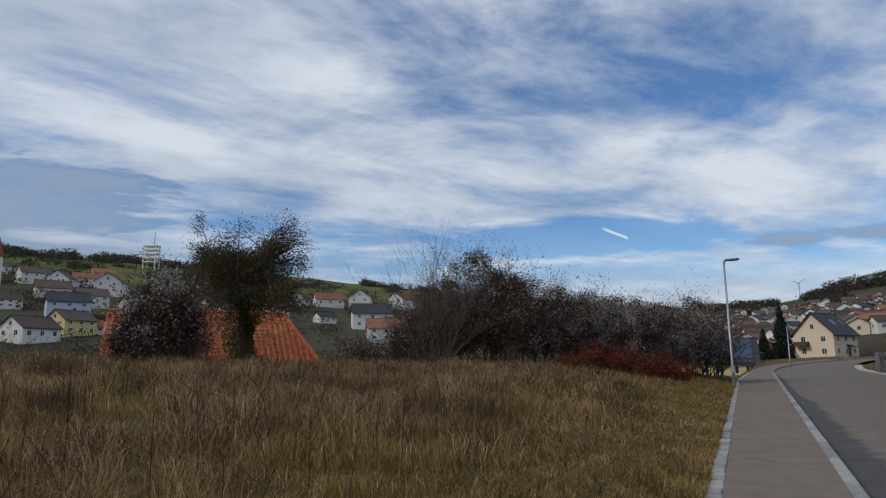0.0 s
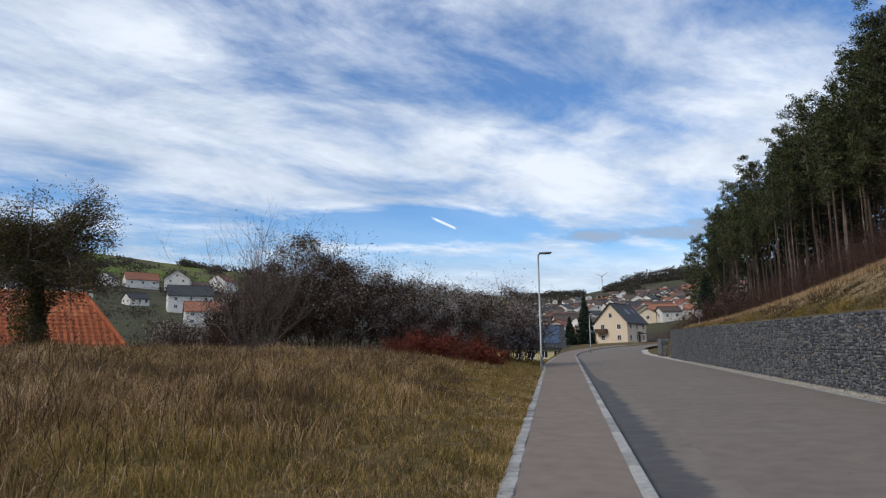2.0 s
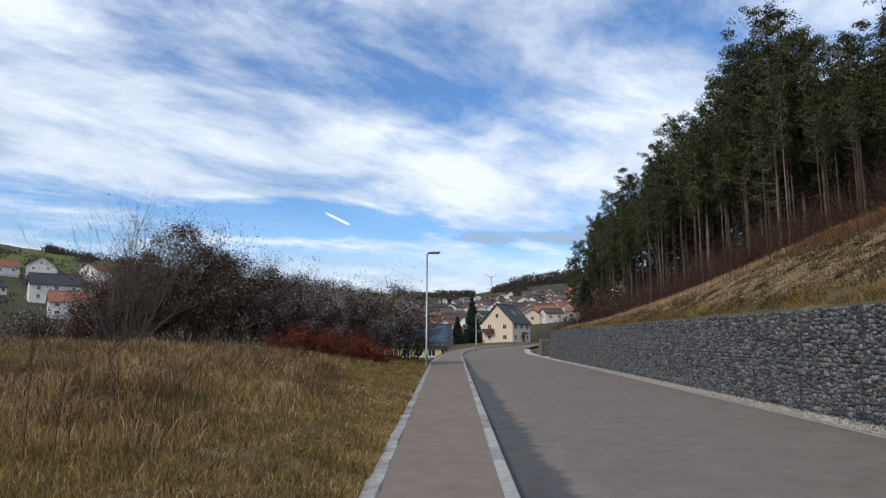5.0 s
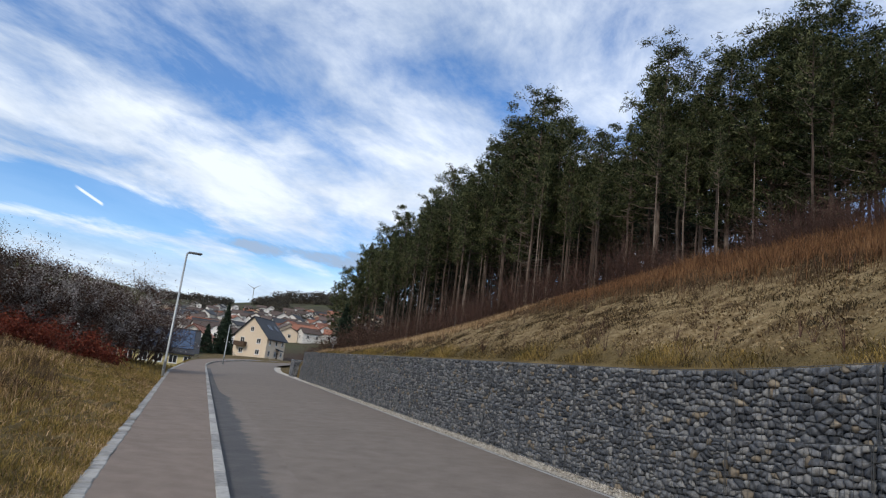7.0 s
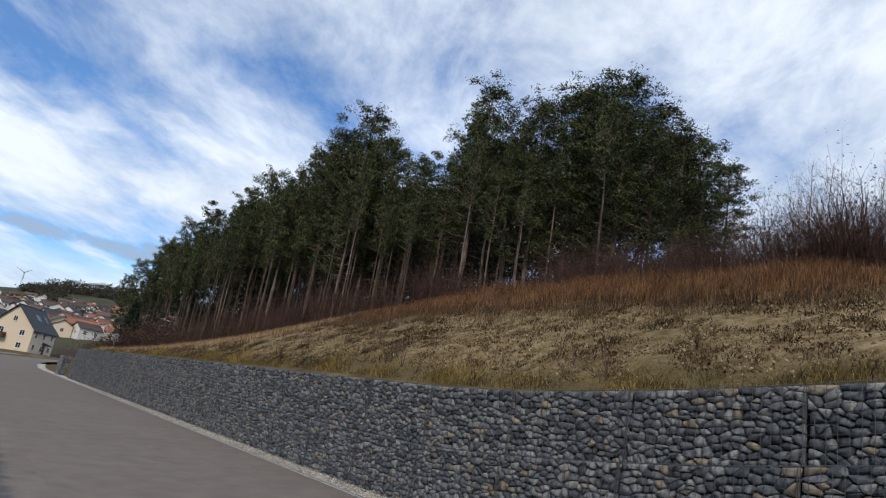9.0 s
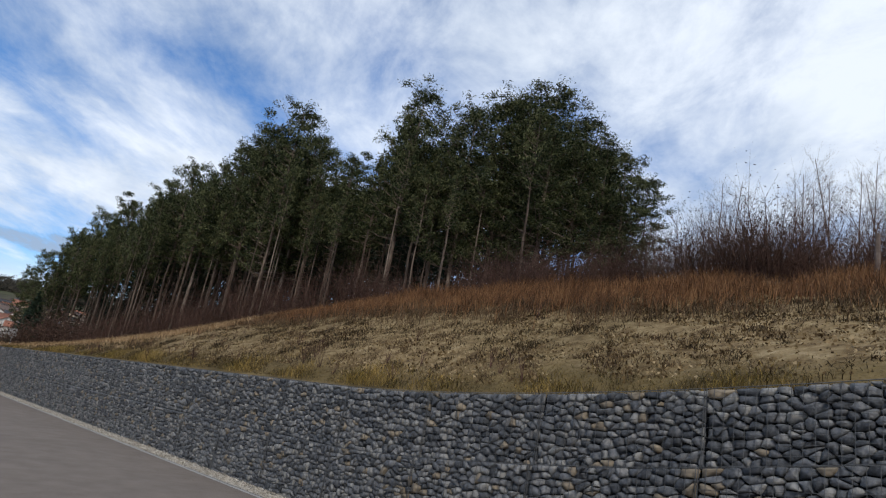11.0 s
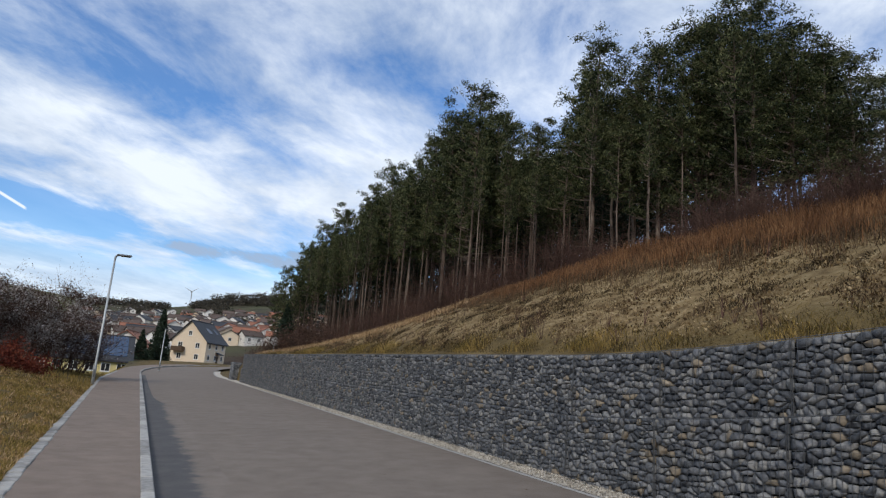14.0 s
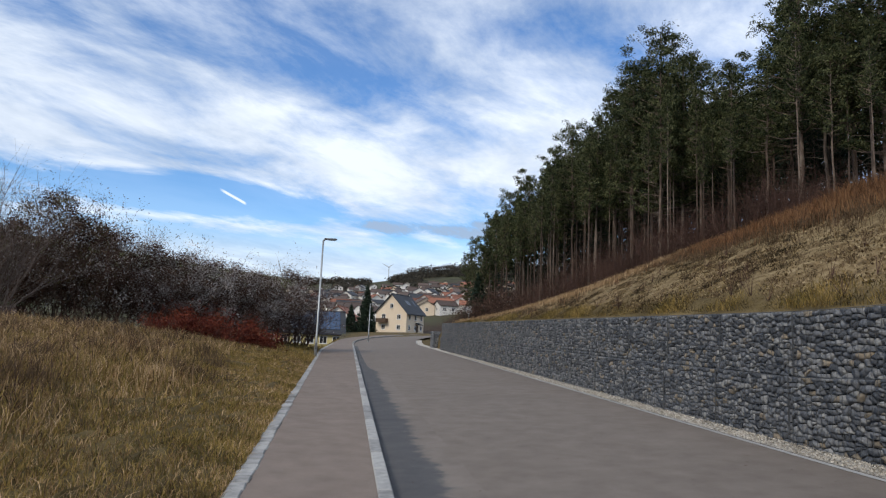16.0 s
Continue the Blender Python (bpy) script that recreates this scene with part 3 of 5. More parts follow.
def stone_cells(y0, y1, z0f, z1f, r):
    """Outlines of the stones that fill one basket's face: interlocking broken polygons, wider than tall, of mixed size."""
    wide_, tall_ = 0.126, 0.082
    zh = z1f(0.5 * (y0 + y1)) - z0f(0.5 * (y0 + y1))
    rows_, cols_ = max(3, round(zh / tall_)), max(4, round((y1 - y0) / wide_))
    seeds = []
    for k in range(rows_):
        for c_ in range(cols_):
            if r.random() < 0.13:
                continue
            seeds.append(((c_ + 0.5 + 0.5 * (k % 2) - 0.25 + r.uniform(-0.42, 0.42)) / cols_ * (y1 - y0), (k + 0.5 + r.uniform(-0.40, 0.40)) / rows_ * zh))
            if r.random() < 0.13:
                seeds.append(((c_ + r.random()) / cols_ * (y1 - y0), (k + r.random()) / rows_ * zh))
    S = np.array(seeds)
    G = S * (1.0, wide_ / tall_)
    out = []
    for i in range(len(S)):
        q = [(0.0, 0.0), (y1 - y0, 0.0), (y1 - y0, zh * wide_ / tall_), (0.0, zh * wide_ / tall_)]
        dist = np.hypot(*(G - G[i]).T)
        for j in np.argsort(dist)[1:16]:
            nx_, ny_ = G[j] - G[i]
            lim = 0.5 * ((G[j] ** 2).sum() - (G[i] ** 2).sum())
            cut = []
            for (ax, ay), (bx, by) in zip(q, q[1:] + q[:1]):
                da, db = ax * nx_ + ay * ny_ - lim, bx * nx_ + by * ny_ - lim
                if da <= 0:
                    cut.append((ax, ay))
                if da * db < 0:
                    f = da / (da - db)
                    cut.append((ax + (bx - ax) * f, ay + (by - ay) * f))
            q = cut
        if len(q) < 3:
            continue
        q = np.array(q) * (1.0, tall_ / wide_)
        c = q.mean(0)
        pts = []
        for k in range(len(q)):
            p, nxt, prv = q[k], q[(k + 1) % len(q)], q[k - 1]
            pts += [p + (prv - p) * r.uniform(0.05, 0.22), p + (nxt - p) * r.uniform(0.05, 0.22)]
        d_ = np.array(pts) - c
        ln = np.linalg.norm(d_, axis=1)[:, None] + 1e-6
        d_ = d_ * np.clip((ln - r.uniform(0.003, 0.009)) / ln, 0.5, 1)
        w_ = c + d_
        if np.ptp(w_[:, 0]) < 0.025 or np.ptp(w_[:, 1]) < 0.02:
            continue
        ys = y0 + w_[:, 0]
        f = w_[:, 1] / zh
        out.append(np.array([(y, z0f(y) + (z1f(y) - z0f(y)) * g) for y, g in zip(ys, f)]))
    return out


def mid_z(y):
    return float(wall_top(np.array(y))) - np.interp(y, [0, 4, 9, 16, 50], [0.62, 0.8, 0.97, 1.02, 1.05])


def base_z(y):
    return float(road_z(np.array(X_WALL), np.array(y))) - 0.08


def top_z(y):
    return float(wall_top(np.array(y)))


near_left = 300


def basket(y0, y1, lower):
    """One wire basket full of stones."""
    global near_left
    r = np.random.default_rng(int(1000 + y0 * 10 + (500 if lower else 0)))
    z0f, z1f = (base_z, mid_z) if lower else (mid_z, top_z)
    xf = X_WALL - (0.09 if lower else 0.0)
    thing = empty("gabion_basket", pose(0, 0, 0), "wire gabion basket packed with blue-grey broken limestone", "gabion", "baskets of the retaining wall")
    ya, yb = y0 + 0.012, y1 - 0.012
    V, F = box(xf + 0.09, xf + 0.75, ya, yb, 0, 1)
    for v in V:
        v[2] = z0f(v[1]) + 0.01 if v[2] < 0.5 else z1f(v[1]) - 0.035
    # plain box behind the stones, coloured as the shade in their gaps
    part("fill", (V, F), M_GAP_SHADE, thing, "near-black backing box with the shade of the stone gaps in its colour")
    sv, sf, n = [], [], 0
    near = (not lower and 4.5 < y0 < 9.0)
    for poly in stone_cells(ya, yb, z0f, z1f, r):
        P, Fs = stone_mesh(poly, r, 0.13)
        P = P + (xf + 0.01 + abs(r.normal(0, 0.012)), 0, 0)
        if near and near_left > 0:
            near_left -= 1
            buff = r.random() < 0.07
            at = P.mean(0)
            ob = new("stone", mesh_of("stone", P - at, Fs, M_STONE_B if buff else M_STONE))
            ob.parent = thing
            ob.matrix_basis = Matrix.Translation(at)
        else:
            sv.append(P)
            sf.append(Fs + n)
            n += len(P)
    if sv:
        me = mesh_of("stones", np.concatenate(sv), np.concatenate(sf), [M_STONE_J, M_STONE_B])
        me.polygons.foreach_set("material_index", np.concatenate([np.full(len(f), int(r.random() < 0.06), np.int32) for f in sf]))
        tagged(part("stone_rest", me, None, thing, "broken limestone behind wire"), kind="stuff")
    wires = []
    t = 0.0022
    for y in np.arange(ya, yb + 0.001, 0.1):
        a, b = z0f(y) + 0.005, z1f(y)
        wires.append(box(xf - 0.012 - t, xf - 0.012 + t, y - t, y + t, a, b))
    for q in np.linspace(0, 1, 9):
        pts = [(xf - 0.016, y, z0f(y) + (z1f(y) - z0f(y)) * q) for y in (ya, 0.5 * (ya + yb), yb)]
        wires.append(tube(pts, [0.0022 if 0 < q < 1 else 0.004] * 3, 4, False))
    for y in (ya, yb):
        wires.append(box(xf - 0.017, xf - 0.008, y - 0.003, y + 0.003, z0f(y), z1f(y)))
    for y in np.arange(ya, yb, 0.1):
        wires.append(tube([(xf - 0.012, y, z1f(y)), (xf + 0.5, y, z1f(y) + 0.004)], [0.0022] * 2, 3, False))
    part("wire_mesh", join(*wires), M_WIRE, thing, "galvanised welded wire mesh")


for i in range(27):
    y0 = -3.0 + 2.0 * i
    basket(y0, y0 + 2.0, False)
    basket(y0, y0 + 2.0, True)

# ---------------------------------------------------------------- kerbs and setts


def kerbs():
    """Kerb stones along the road and a row of setts along the meadow, each a piece of its own."""
    kerb = empty("kerb", pose(0, 0, 0), "pale granite kerb between pavement and road", "kerb", "", "structure")
    setts = empty("sett_row", pose(0, 0, 0), "row of pale flat setts edging the pavement", "edging", "", "structure")
    km = mesh_of("kerb_stone", *box(-0.075, 0.075, -0.495, 0.495, -0.2, 0.125, 0.012), M_KERB)
    sm = [mesh_of("sett", *box(-0.075 - 0.01 * k, 0.08 + 0.008 * k, -0.145, 0.145, -0.15, 0.0, 0.012), M_KERB) for k in range(3)]
    r = np.random.default_rng(3)
    for s in np.arange(-8, 100, 1.0):
        p, a = centre(float(s))
        ob = new("kerb_stone", km)
        ob.parent = kerb
        ob.matrix_basis = pose(p[0] + 0.06 * math.cos(a), p[1], float(rise(np.array(p[1]))) + r.normal(0, 0.002), 0, 0, -math.degrees(a) + 0.86 * (s < 66))
    for y in np.arange(3, 66, 0.3):
        ob = new("sett", sm[int(r.integers(3))])
        ob.parent = setts
        ob.matrix_basis = pose(float(edge_x(y)) - 0.06 + r.normal(0, 0.006), y, float(rise(np.array(y))) + 0.115 + r.normal(0, 0.004), r.normal(0, 0.8), r.normal(0, 0.8), 2.1 * (y < 45) + r.normal(0, 1.0))


kerbs()

# ---------------------------------------------------------------- gravel at the wall's foot
n = 22000
py = 4 + 40 * rng.random(n) ** 1.7
pxx = rng.uniform(X_EDGE + 0.1, X_WALL + 0.03, n)
pz = road_z(pxx, py) + 0.016 + 0.03 * np.clip((pxx - X_EDGE) / 0.35, 0, 1)
V, F = leaves(np.stack([pxx, py, pz], 1), 0.016, 1.6)
stuff("gravel", V, F, M_GRAVEL, "loose pale gravel along the wall foot", "gravel")

# ---------------------------------------------------------------- street lamps and sign


def street_lamp(x, y, h, turn, label):
    z = float(rise(np.array(y))) + 0.02
    t = empty("street_lamp", pose(x, y, z, 0, 0, turn), label, "street lamp", "street lamps")
    part("mast", mesh_of("mast", *tube([(0, 0, -0.2), (0, 0, 0.9), (0, 0, 0.95), (0, 0, h)], [0.075, 0.075, 0.06, 0.042], 12), M_STEEL, True), None, t, "galvanised steel mast")
    part("base_collar", tube([(0, 0, 0), (0, 0, 0.08)], [0.11, 0.10], 12), M_STEEL, t)
    part("bracket", tube([(0, 0, h - 0.12), (0.03, 0, h + 0.02), (0.16, 0, h + 0.07)], [0.05, 0.05, 0.04], 8), M_STEEL, t)
    V, F = box(0.05, 0.72, -0.13, 0.13, h + 0.03, h + 0.115, 0.03)
    V[:, 2] += np.where(V[:, 0] > 0.5, 0.012, 0) - np.where((V[:, 2] < h + 0.05) & (V[:, 0] > 0.4), -0.02, 0)
    part("lamp_head", (V, F), M_DARKMETAL, t, "flat grey LED lamp head")
    part("diffuser", box(0.22, 0.66, -0.09, 0.09, h + 0.018, h + 0.031), M_GLASS, t)
    part("access_door", box(-0.035, 0.035, -0.082, -0.06, 0.45, 0.8), M_DARKMETAL, t)
    return t


street_lamp(-2.12, 34.8, 6.2, 0, "tall galvanised street lamp with flat LED head")
street_lamp(1.1, 72.0, 4.1, 8, "small distant street lamp on thin mast")


def road_sign(x, y, z):
    t = empty("road_sign", pose(x, y, z, 0, 0, 12), "round traffic sign seen from its grey back", "road sign")
    part("post", tube([(0, 0, -0.3), (0, 0, 1.45)], [0.032, 0.03], 8), M_STEEL, t)
    ring = [(0.3 * math.cos(a), 0, 1.1 + 0.3 * math.sin(a)) for a in np.linspace(0, 2 * math.pi, 21)[:-1]]
    V = [(x_, -0.05, z_) for x_, _, z_ in ring] + [(x_, -0.035, z_) for x_, _, z_ in ring]
    F = [tuple(range(20)), tuple(range(39, 19, -1))] + [(i, (i + 1) % 20, 20 + (i + 1) % 20, 20 + i) for i in range(20)]
    part("plate", (V, F), M_SIGN, t, "round grey metal plate")
    part("clamp", box(-0.06, 0.06, -0.04, 0.04, 1.05, 1.1), M_STEEL, t)


road_sign(8.2, 48.6, 2.55)

# ---------------------------------------------------------------- houses


def window_meshes():
    fr = [box(-0.5, -0.42, -0.06, 0.02, -0.5, 0.5), box(0.42, 0.5, -0.06, 0.02, -0.5, 0.5), box(-0.42, 0.42, -0.06, 0.02, 0.42, 0.5),
          box(-0.42, 0.42, -0.06, 0.02, -0.5, -0.42), box(-0.03, 0.03, -0.05, 0.02, -0.42, 0.42)]
    return mesh_of("window_frame", *join(*fr), M_FRAME), mesh_of("pane", *box(-0.43, 0.43, -0.02, 0.0, -0.43, 0.43), M_GLASS), mesh_of("window_sill", *box(-0.56, 0.56, -0.12, 0.0, -0.56, -0.5), M_FRAME)


W_FRAME, W_PANE, W_SILL = window_meshes()


def house(x, y, z, turn, L, W, E, H, wall_m, roof_m, label, rows=2, cols=3, gable=2, chimney=True, over=0.45, sunk=3.0, half_hip=0.0, group="village houses", extra=None, plain=False):
    """A gabled house: ridge along its own x axis, L long, W wide, eaves at E, ridge at H."""
    t = empty("house", pose(x, y, z, 0, 0, turn), label, "house", group)
    a, b = L / 2, W / 2
    V = [(-a, -b, -sunk), (a, -b, -sunk), (a, b, -sunk), (-a, b, -sunk), (-a, -b, E), (a, -b, E), (a, b, E), (-a, b, E), (-a, 0, H - 0.05), (a, 0, H - 0.05)]
    F = [(3, 2, 1, 0), (0, 1, 5, 4), (2, 3, 7, 6), (1, 2, 6, 9, 5), (3, 0, 4, 8, 7), (4, 5, 9, 8), (6, 7, 8, 9)]
    part("wall", (V, F), wall_m, t)
    k = (H - E) / b
    slabs = []
    for s in (-1, 1):
        yo, zo = s * (b + over), E - over * k
        hh = half_hip
        P = [(-a - over, yo, zo), (a + over, yo, zo), (a + over - hh, 0, H), (-a - over + hh, 0, H)]
        Q = [(p[0], p[1], p[2] + 0.2) for p in P]
        f = [(0, 1, 2, 3), (7, 6, 5, 4), (4, 5, 1, 0), (5, 6, 2, 1), (6, 7, 3, 2), (7, 4, 0, 3)]
        slabs.append((np.array(P + Q), f if s < 0 else [tuple(reversed(q)) for q in f]))
    roof = part("roof", join(*slabs), roof_m, t)
    part("ridge", tube([(-a - over + half_hip, 0, H + 0.2), (a + over - half_hip, 0, H + 0.2)], [0.13, 0.13], 6), roof_m, roof)
    if chimney:
        part("chimney", box(a * 0.3 - 0.3, a * 0.3 + 0.3, 0.5, 1.1, H - 1.2, H + 0.9, 0.04), M_BROWNROOF, roof)

    def win(px_, py_, pz_, rz, w, h):
        o = new("window", W_FRAME)
        o.parent = t
        o.matrix_basis = pose(px_, py_, pz_, 0, 0, rz) @ Matrix.Diagonal((w, 1, h, 1))
        for nm, m_ in (("pane", W_PANE), ("window_sill", W_SILL))[:1 if plain else 2]:
            c = new(nm, m_)
            c.parent = o

    st = E / rows
    for r_ in range(rows):
        zc = st * r_ + st * 0.55
        for c_ in range(cols):
            u = (c_ + 0.5) / cols * L - a
            win(u, -b - 0.01, zc, 0, 1.1, min(1.3, st * 0.5))
            if not plain:
                win(u, b + 0.01, zc, 180, 1.1, min(1.3, st * 0.5))
        for c_ in range(gable):
            u = (c_ + 0.5) / gable * W - b
            win(-a - 0.01, u, zc, -90, 1.1, min(1.3, st * 0.5))
            win(a + 0.01, u, zc, 90, 1.1, min(1.3, st * 0.5))
    if H - E > 2.0 and not plain:
        for sx, rz in ((-1, -90), (1, 90)):
            win(sx * (a + 0.01), 0, E + (H - E) * 0.35, rz, 0.9, 1.2)
    if extra:
        extra(t, a, b)
    return t


def cream_extra(t, a, b):
    bal = part("balcony", box(-a - 1.4, -a, 0.9, 3.7, 2.55, 2.7), M_WOOD, t, "wooden balcony on the gable")
    part("railing", join(box(-a - 1.4, -a - 1.33, 0.9, 3.7, 2.7, 3.6), box(-a - 1.4, -a, 0.9, 0.97, 2.7, 3.6), box(-a - 1.4, -a, 3.63, 3.7, 2.7, 3.6)), M_WOOD, bal)
    door = part("front_door", box(0.6, 1.7, -b - 0.06, -b, -0.2, 2.0), M_WOOD, t)
    V = [(0.1, -b, 2.75), (2.3, -b, 2.75), (2.3, -b - 1.3, 2.25), (0.1, -b - 1.3, 2.25)]
    V += [(p[0], p[1], p[2] + 0.12) for p in V]
    part("porch_roof", (V, [(0, 1, 2, 3), (7, 6, 5, 4), (0, 4, 5, 1), (1, 5, 6, 2), (2, 6, 7, 3), (3, 7, 4, 0)]), M_DARKROOF, door)
    k = (9.8 - 5.3) / b
    for u in (-1.2, -0.2, 3.0):
        y0, y1 = -b * 0.62, -b * 0.35
        z0, z1 = 9.8 + k * y0 + 0.24, 9.8 + k * y1 + 0.24
        V = [(u, y0, z0), (u + 0.75, y0, z0), (u + 0.75, y1, z1), (u, y1, z1)]
        V += [(p[0], p[1], p[2] + 0.06) for p in V]
        part("skylight", (V, [(3, 2, 1, 0), (4, 5, 6, 7), (0, 1, 5, 4), (1, 2, 6, 5), (2, 3, 7, 6), (3, 0, 4, 7)]), M_GLASS, t)


house(10.6, 171.5, 1.8, 61, 11, 8.6, 5.3, 9.8, M_CREAM, M_DARKROOF, "cream rendered house with anthracite roof and balcony", 2, 3, 2, False, 0.55, 3, 0, "houses by the bend", cream_extra)


def solar_extra(t, a, b):
    k = (5.2 - 2.2) / b
    for i in range(7):
        for j in range(2):
            u = -a + 0.5 + i * 1.45
            y0 = -b * 0.92 + j * b * 0.44
            y1 = y0 + b * 0.42
            z0, z1 = 5.2 + k * y0 + 0.26, 5.2 + k * y1 + 0.26
            V = [(u, y0, z0), (u + 1.4, y0, z0), (u + 1.4, y1, z1), (u, y1, z1)]
            V += [(p[0], p[1], p[2] + 0.05) for p in V]
            part("solar_panel", (V, [(3, 2, 1, 0), (4, 5, 6, 7), (0, 1, 5, 4), (1, 2, 6, 5), (2, 3, 7, 6), (3, 0, 4, 7)]), M_SOLAR, t)


house(-8.0, 99, -0.9, 4, 11, 8, 2.2, 5.2, M_YELLOW, M_DARKROOF, "low yellow house with solar panels on its roof", 1, 6, 2, False, 0.4, 4, 0, "houses by the bend", solar_extra)
house(-3.4, 128, 0.0, 80, 9, 8, 3.4, 6.2, M_WHITE, M_REDROOF, "white gabled house with orange roof behind the firs", 1, 2, 2, False, 0.4, 5, 0, "houses by the bend")


def on_hill(az, el):
    """Distance at which the ground on that bearing meets the slope of sight el."""
    for d in np.arange(70, 645, 3.0):
        x, y = d * math.sin(radians(az)), d * math.cos(radians(az))
        if (lz(x, y) - 1.6) / d >= el:
            return x, y, d
    return x, y, d


PX = 1150.0
WM, RR, BR, DR, YL, BL = M_WHITE, M_REDROOF, M_BROWNROOF, M_DARKROOF, M_YELLOW, M_BLUE
# bearing, slope, apparent width, walls, roof, turn against the sight line, rows
TOWN = [(-58.9, 0.033, 80, WM, BR, 40, 1, "white house with brown roof below the meadow"), (-56.3, 0.041, 70, YL, BR, 40, 2, "yellow house with dark brown roof"),
        (-55.0, 0.043, 32, M_CREAM, RR, 10, 1, "small cream annex with orange roof"), (-56.6, 0.066, 62, BL, DR, 5, 2, "pale blue house with low dark roof"),
        (-55.1, 0.079, 52, WM, BR, 15, 2, "white house with brown saddle roof"), (-57.1, 0.101, 46, WM, DR, 70, 2, "white gabled house with dark roof"),
        (-59.0, 0.108, 46, WM, BR, 15, 2, "white hillside house with grey-brown roof"), (-55.5, 0.108, 38, WM, RR, 0, 1, "white house with orange-red roof"),
        (-53.7, 0.097, 50, WM, BR, 75, 2, "white gabled house with balcony front"), (-57.7, 0.091, 50, M_CREAM, BR, 5, 1, "long low cream house"),
        (-36.6, 0.086, 54, WM, RR, 10, 1, "white house with bright red roof"), (-36.9, 0.061, 40, WM, DR, 30, 1, "white house with dark slate roof"),
        (-33.8, 0.082, 42, WM, BR, 85, 2, "tall white gabled house"), (-32.1, 0.081, 28, WM, BR, 5, 2, "white house with brown roof on the slope"),
        (-30.3, 0.082, 48, WM, RR, 60, 2, "white gabled house with orange roof"), (-32.9, 0.052, 72, WM, DR, 5, 2, "wide white house with grey roof"),
        (-31.7, 0.032, 66, WM, RR, 5, 2, "white house with orange roof and balcony"), (-46.1, 0.081, 34, WM, BR, 20, 1, "small white house with brown roof"),
        (-44.6, 0.069, 46, WM, DR, 10, 1, "low white house with grey roof"), (-60.5, 0.075, 40, WM, BR, 20, 2, "white house beside the church"),
        (-52.0, 0.075, 44, WM, DR, 30, 2, "white house with grey roof"), (-48.4, 0.088, 40, WM, BR, 50, 1, "white hillside house with brown roof"),
        (-41.0, 0.072, 44, WM, RR, 20, 1, "white house with red roof"), (-39.0, 0.088, 36, WM, BR, 70, 1, "white gabled hillside house"),
        (-54.4, 0.118, 34, WM, RR, 10, 1, "far white house with red roof"), (-60.6, 0.12, 34, WM, BR, 30, 1, "far white house with brown roof")]
for az, el, wpx, wm, rm, dt, rows, label in TOWN:
    hx, hy, hd = on_hill(az, el)
    Lh = wpx / PX * hd / (abs(math.cos(radians(dt))) + 0.75 * abs(math.sin(radians(dt))))
    Lh = min(max(Lh, 6), 17)
    E_ = min(0.36 * Lh, 2.8 * rows) if rows > 1 else min(0.28 * Lh, 3.2)
    house(hx, hy, lz(hx, hy) + 0.2, -az + dt, Lh, Lh * 0.75, E_, E_ + Lh * 0.26, wm, rm, label, rows, 3, 2, True, 0.4, 4)

# the near gable under the meadow edge
house(-26.4, 45.5, -3.2, 20, 8, 7, 2.6, 5.2, WM, BR, "white gable end below the meadow", 1, 2, 1, False)

# far side of the valley: rows of small houses
hr = np.random.default_rng(21)
far_count = 0
for tries in range(1200):
    if far_count >= 190:
        break
    az = hr.uniform(-6.0, 13.0)
    el = hr.uniform(0.018, 0.066) * (1.0 + 0.02 * az)
    hx, hy, hd = on_hill(az, el)
    if hd < (330 if 1.5 < az < 5 else 240):
        continue
    far_count += 1
    Lh = hr.uniform(6.5, 9) if hd < 400 else hr.uniform(4.8, 6.8)
    rm = [RR, BR, BR, BR, DR][int(hr.integers(5))]
    nm = {RR: "red", BR: "brown", DR: "grey"}[rm]
    house(hx, hy, lz(hx, hy) + 0.1, -az + hr.choice([0, 20, 65, 90, 110]) + hr.normal(0, 6), Lh, Lh * 0.75, 0.44 * Lh, 0.66 * Lh, WM if hr.random() < 0.85 else M_CREAM, rm,
          "far white house with %s roof on the slope" % nm, 1, 2, 1, False, 0.4, 4, 0, "far village houses", None, True)


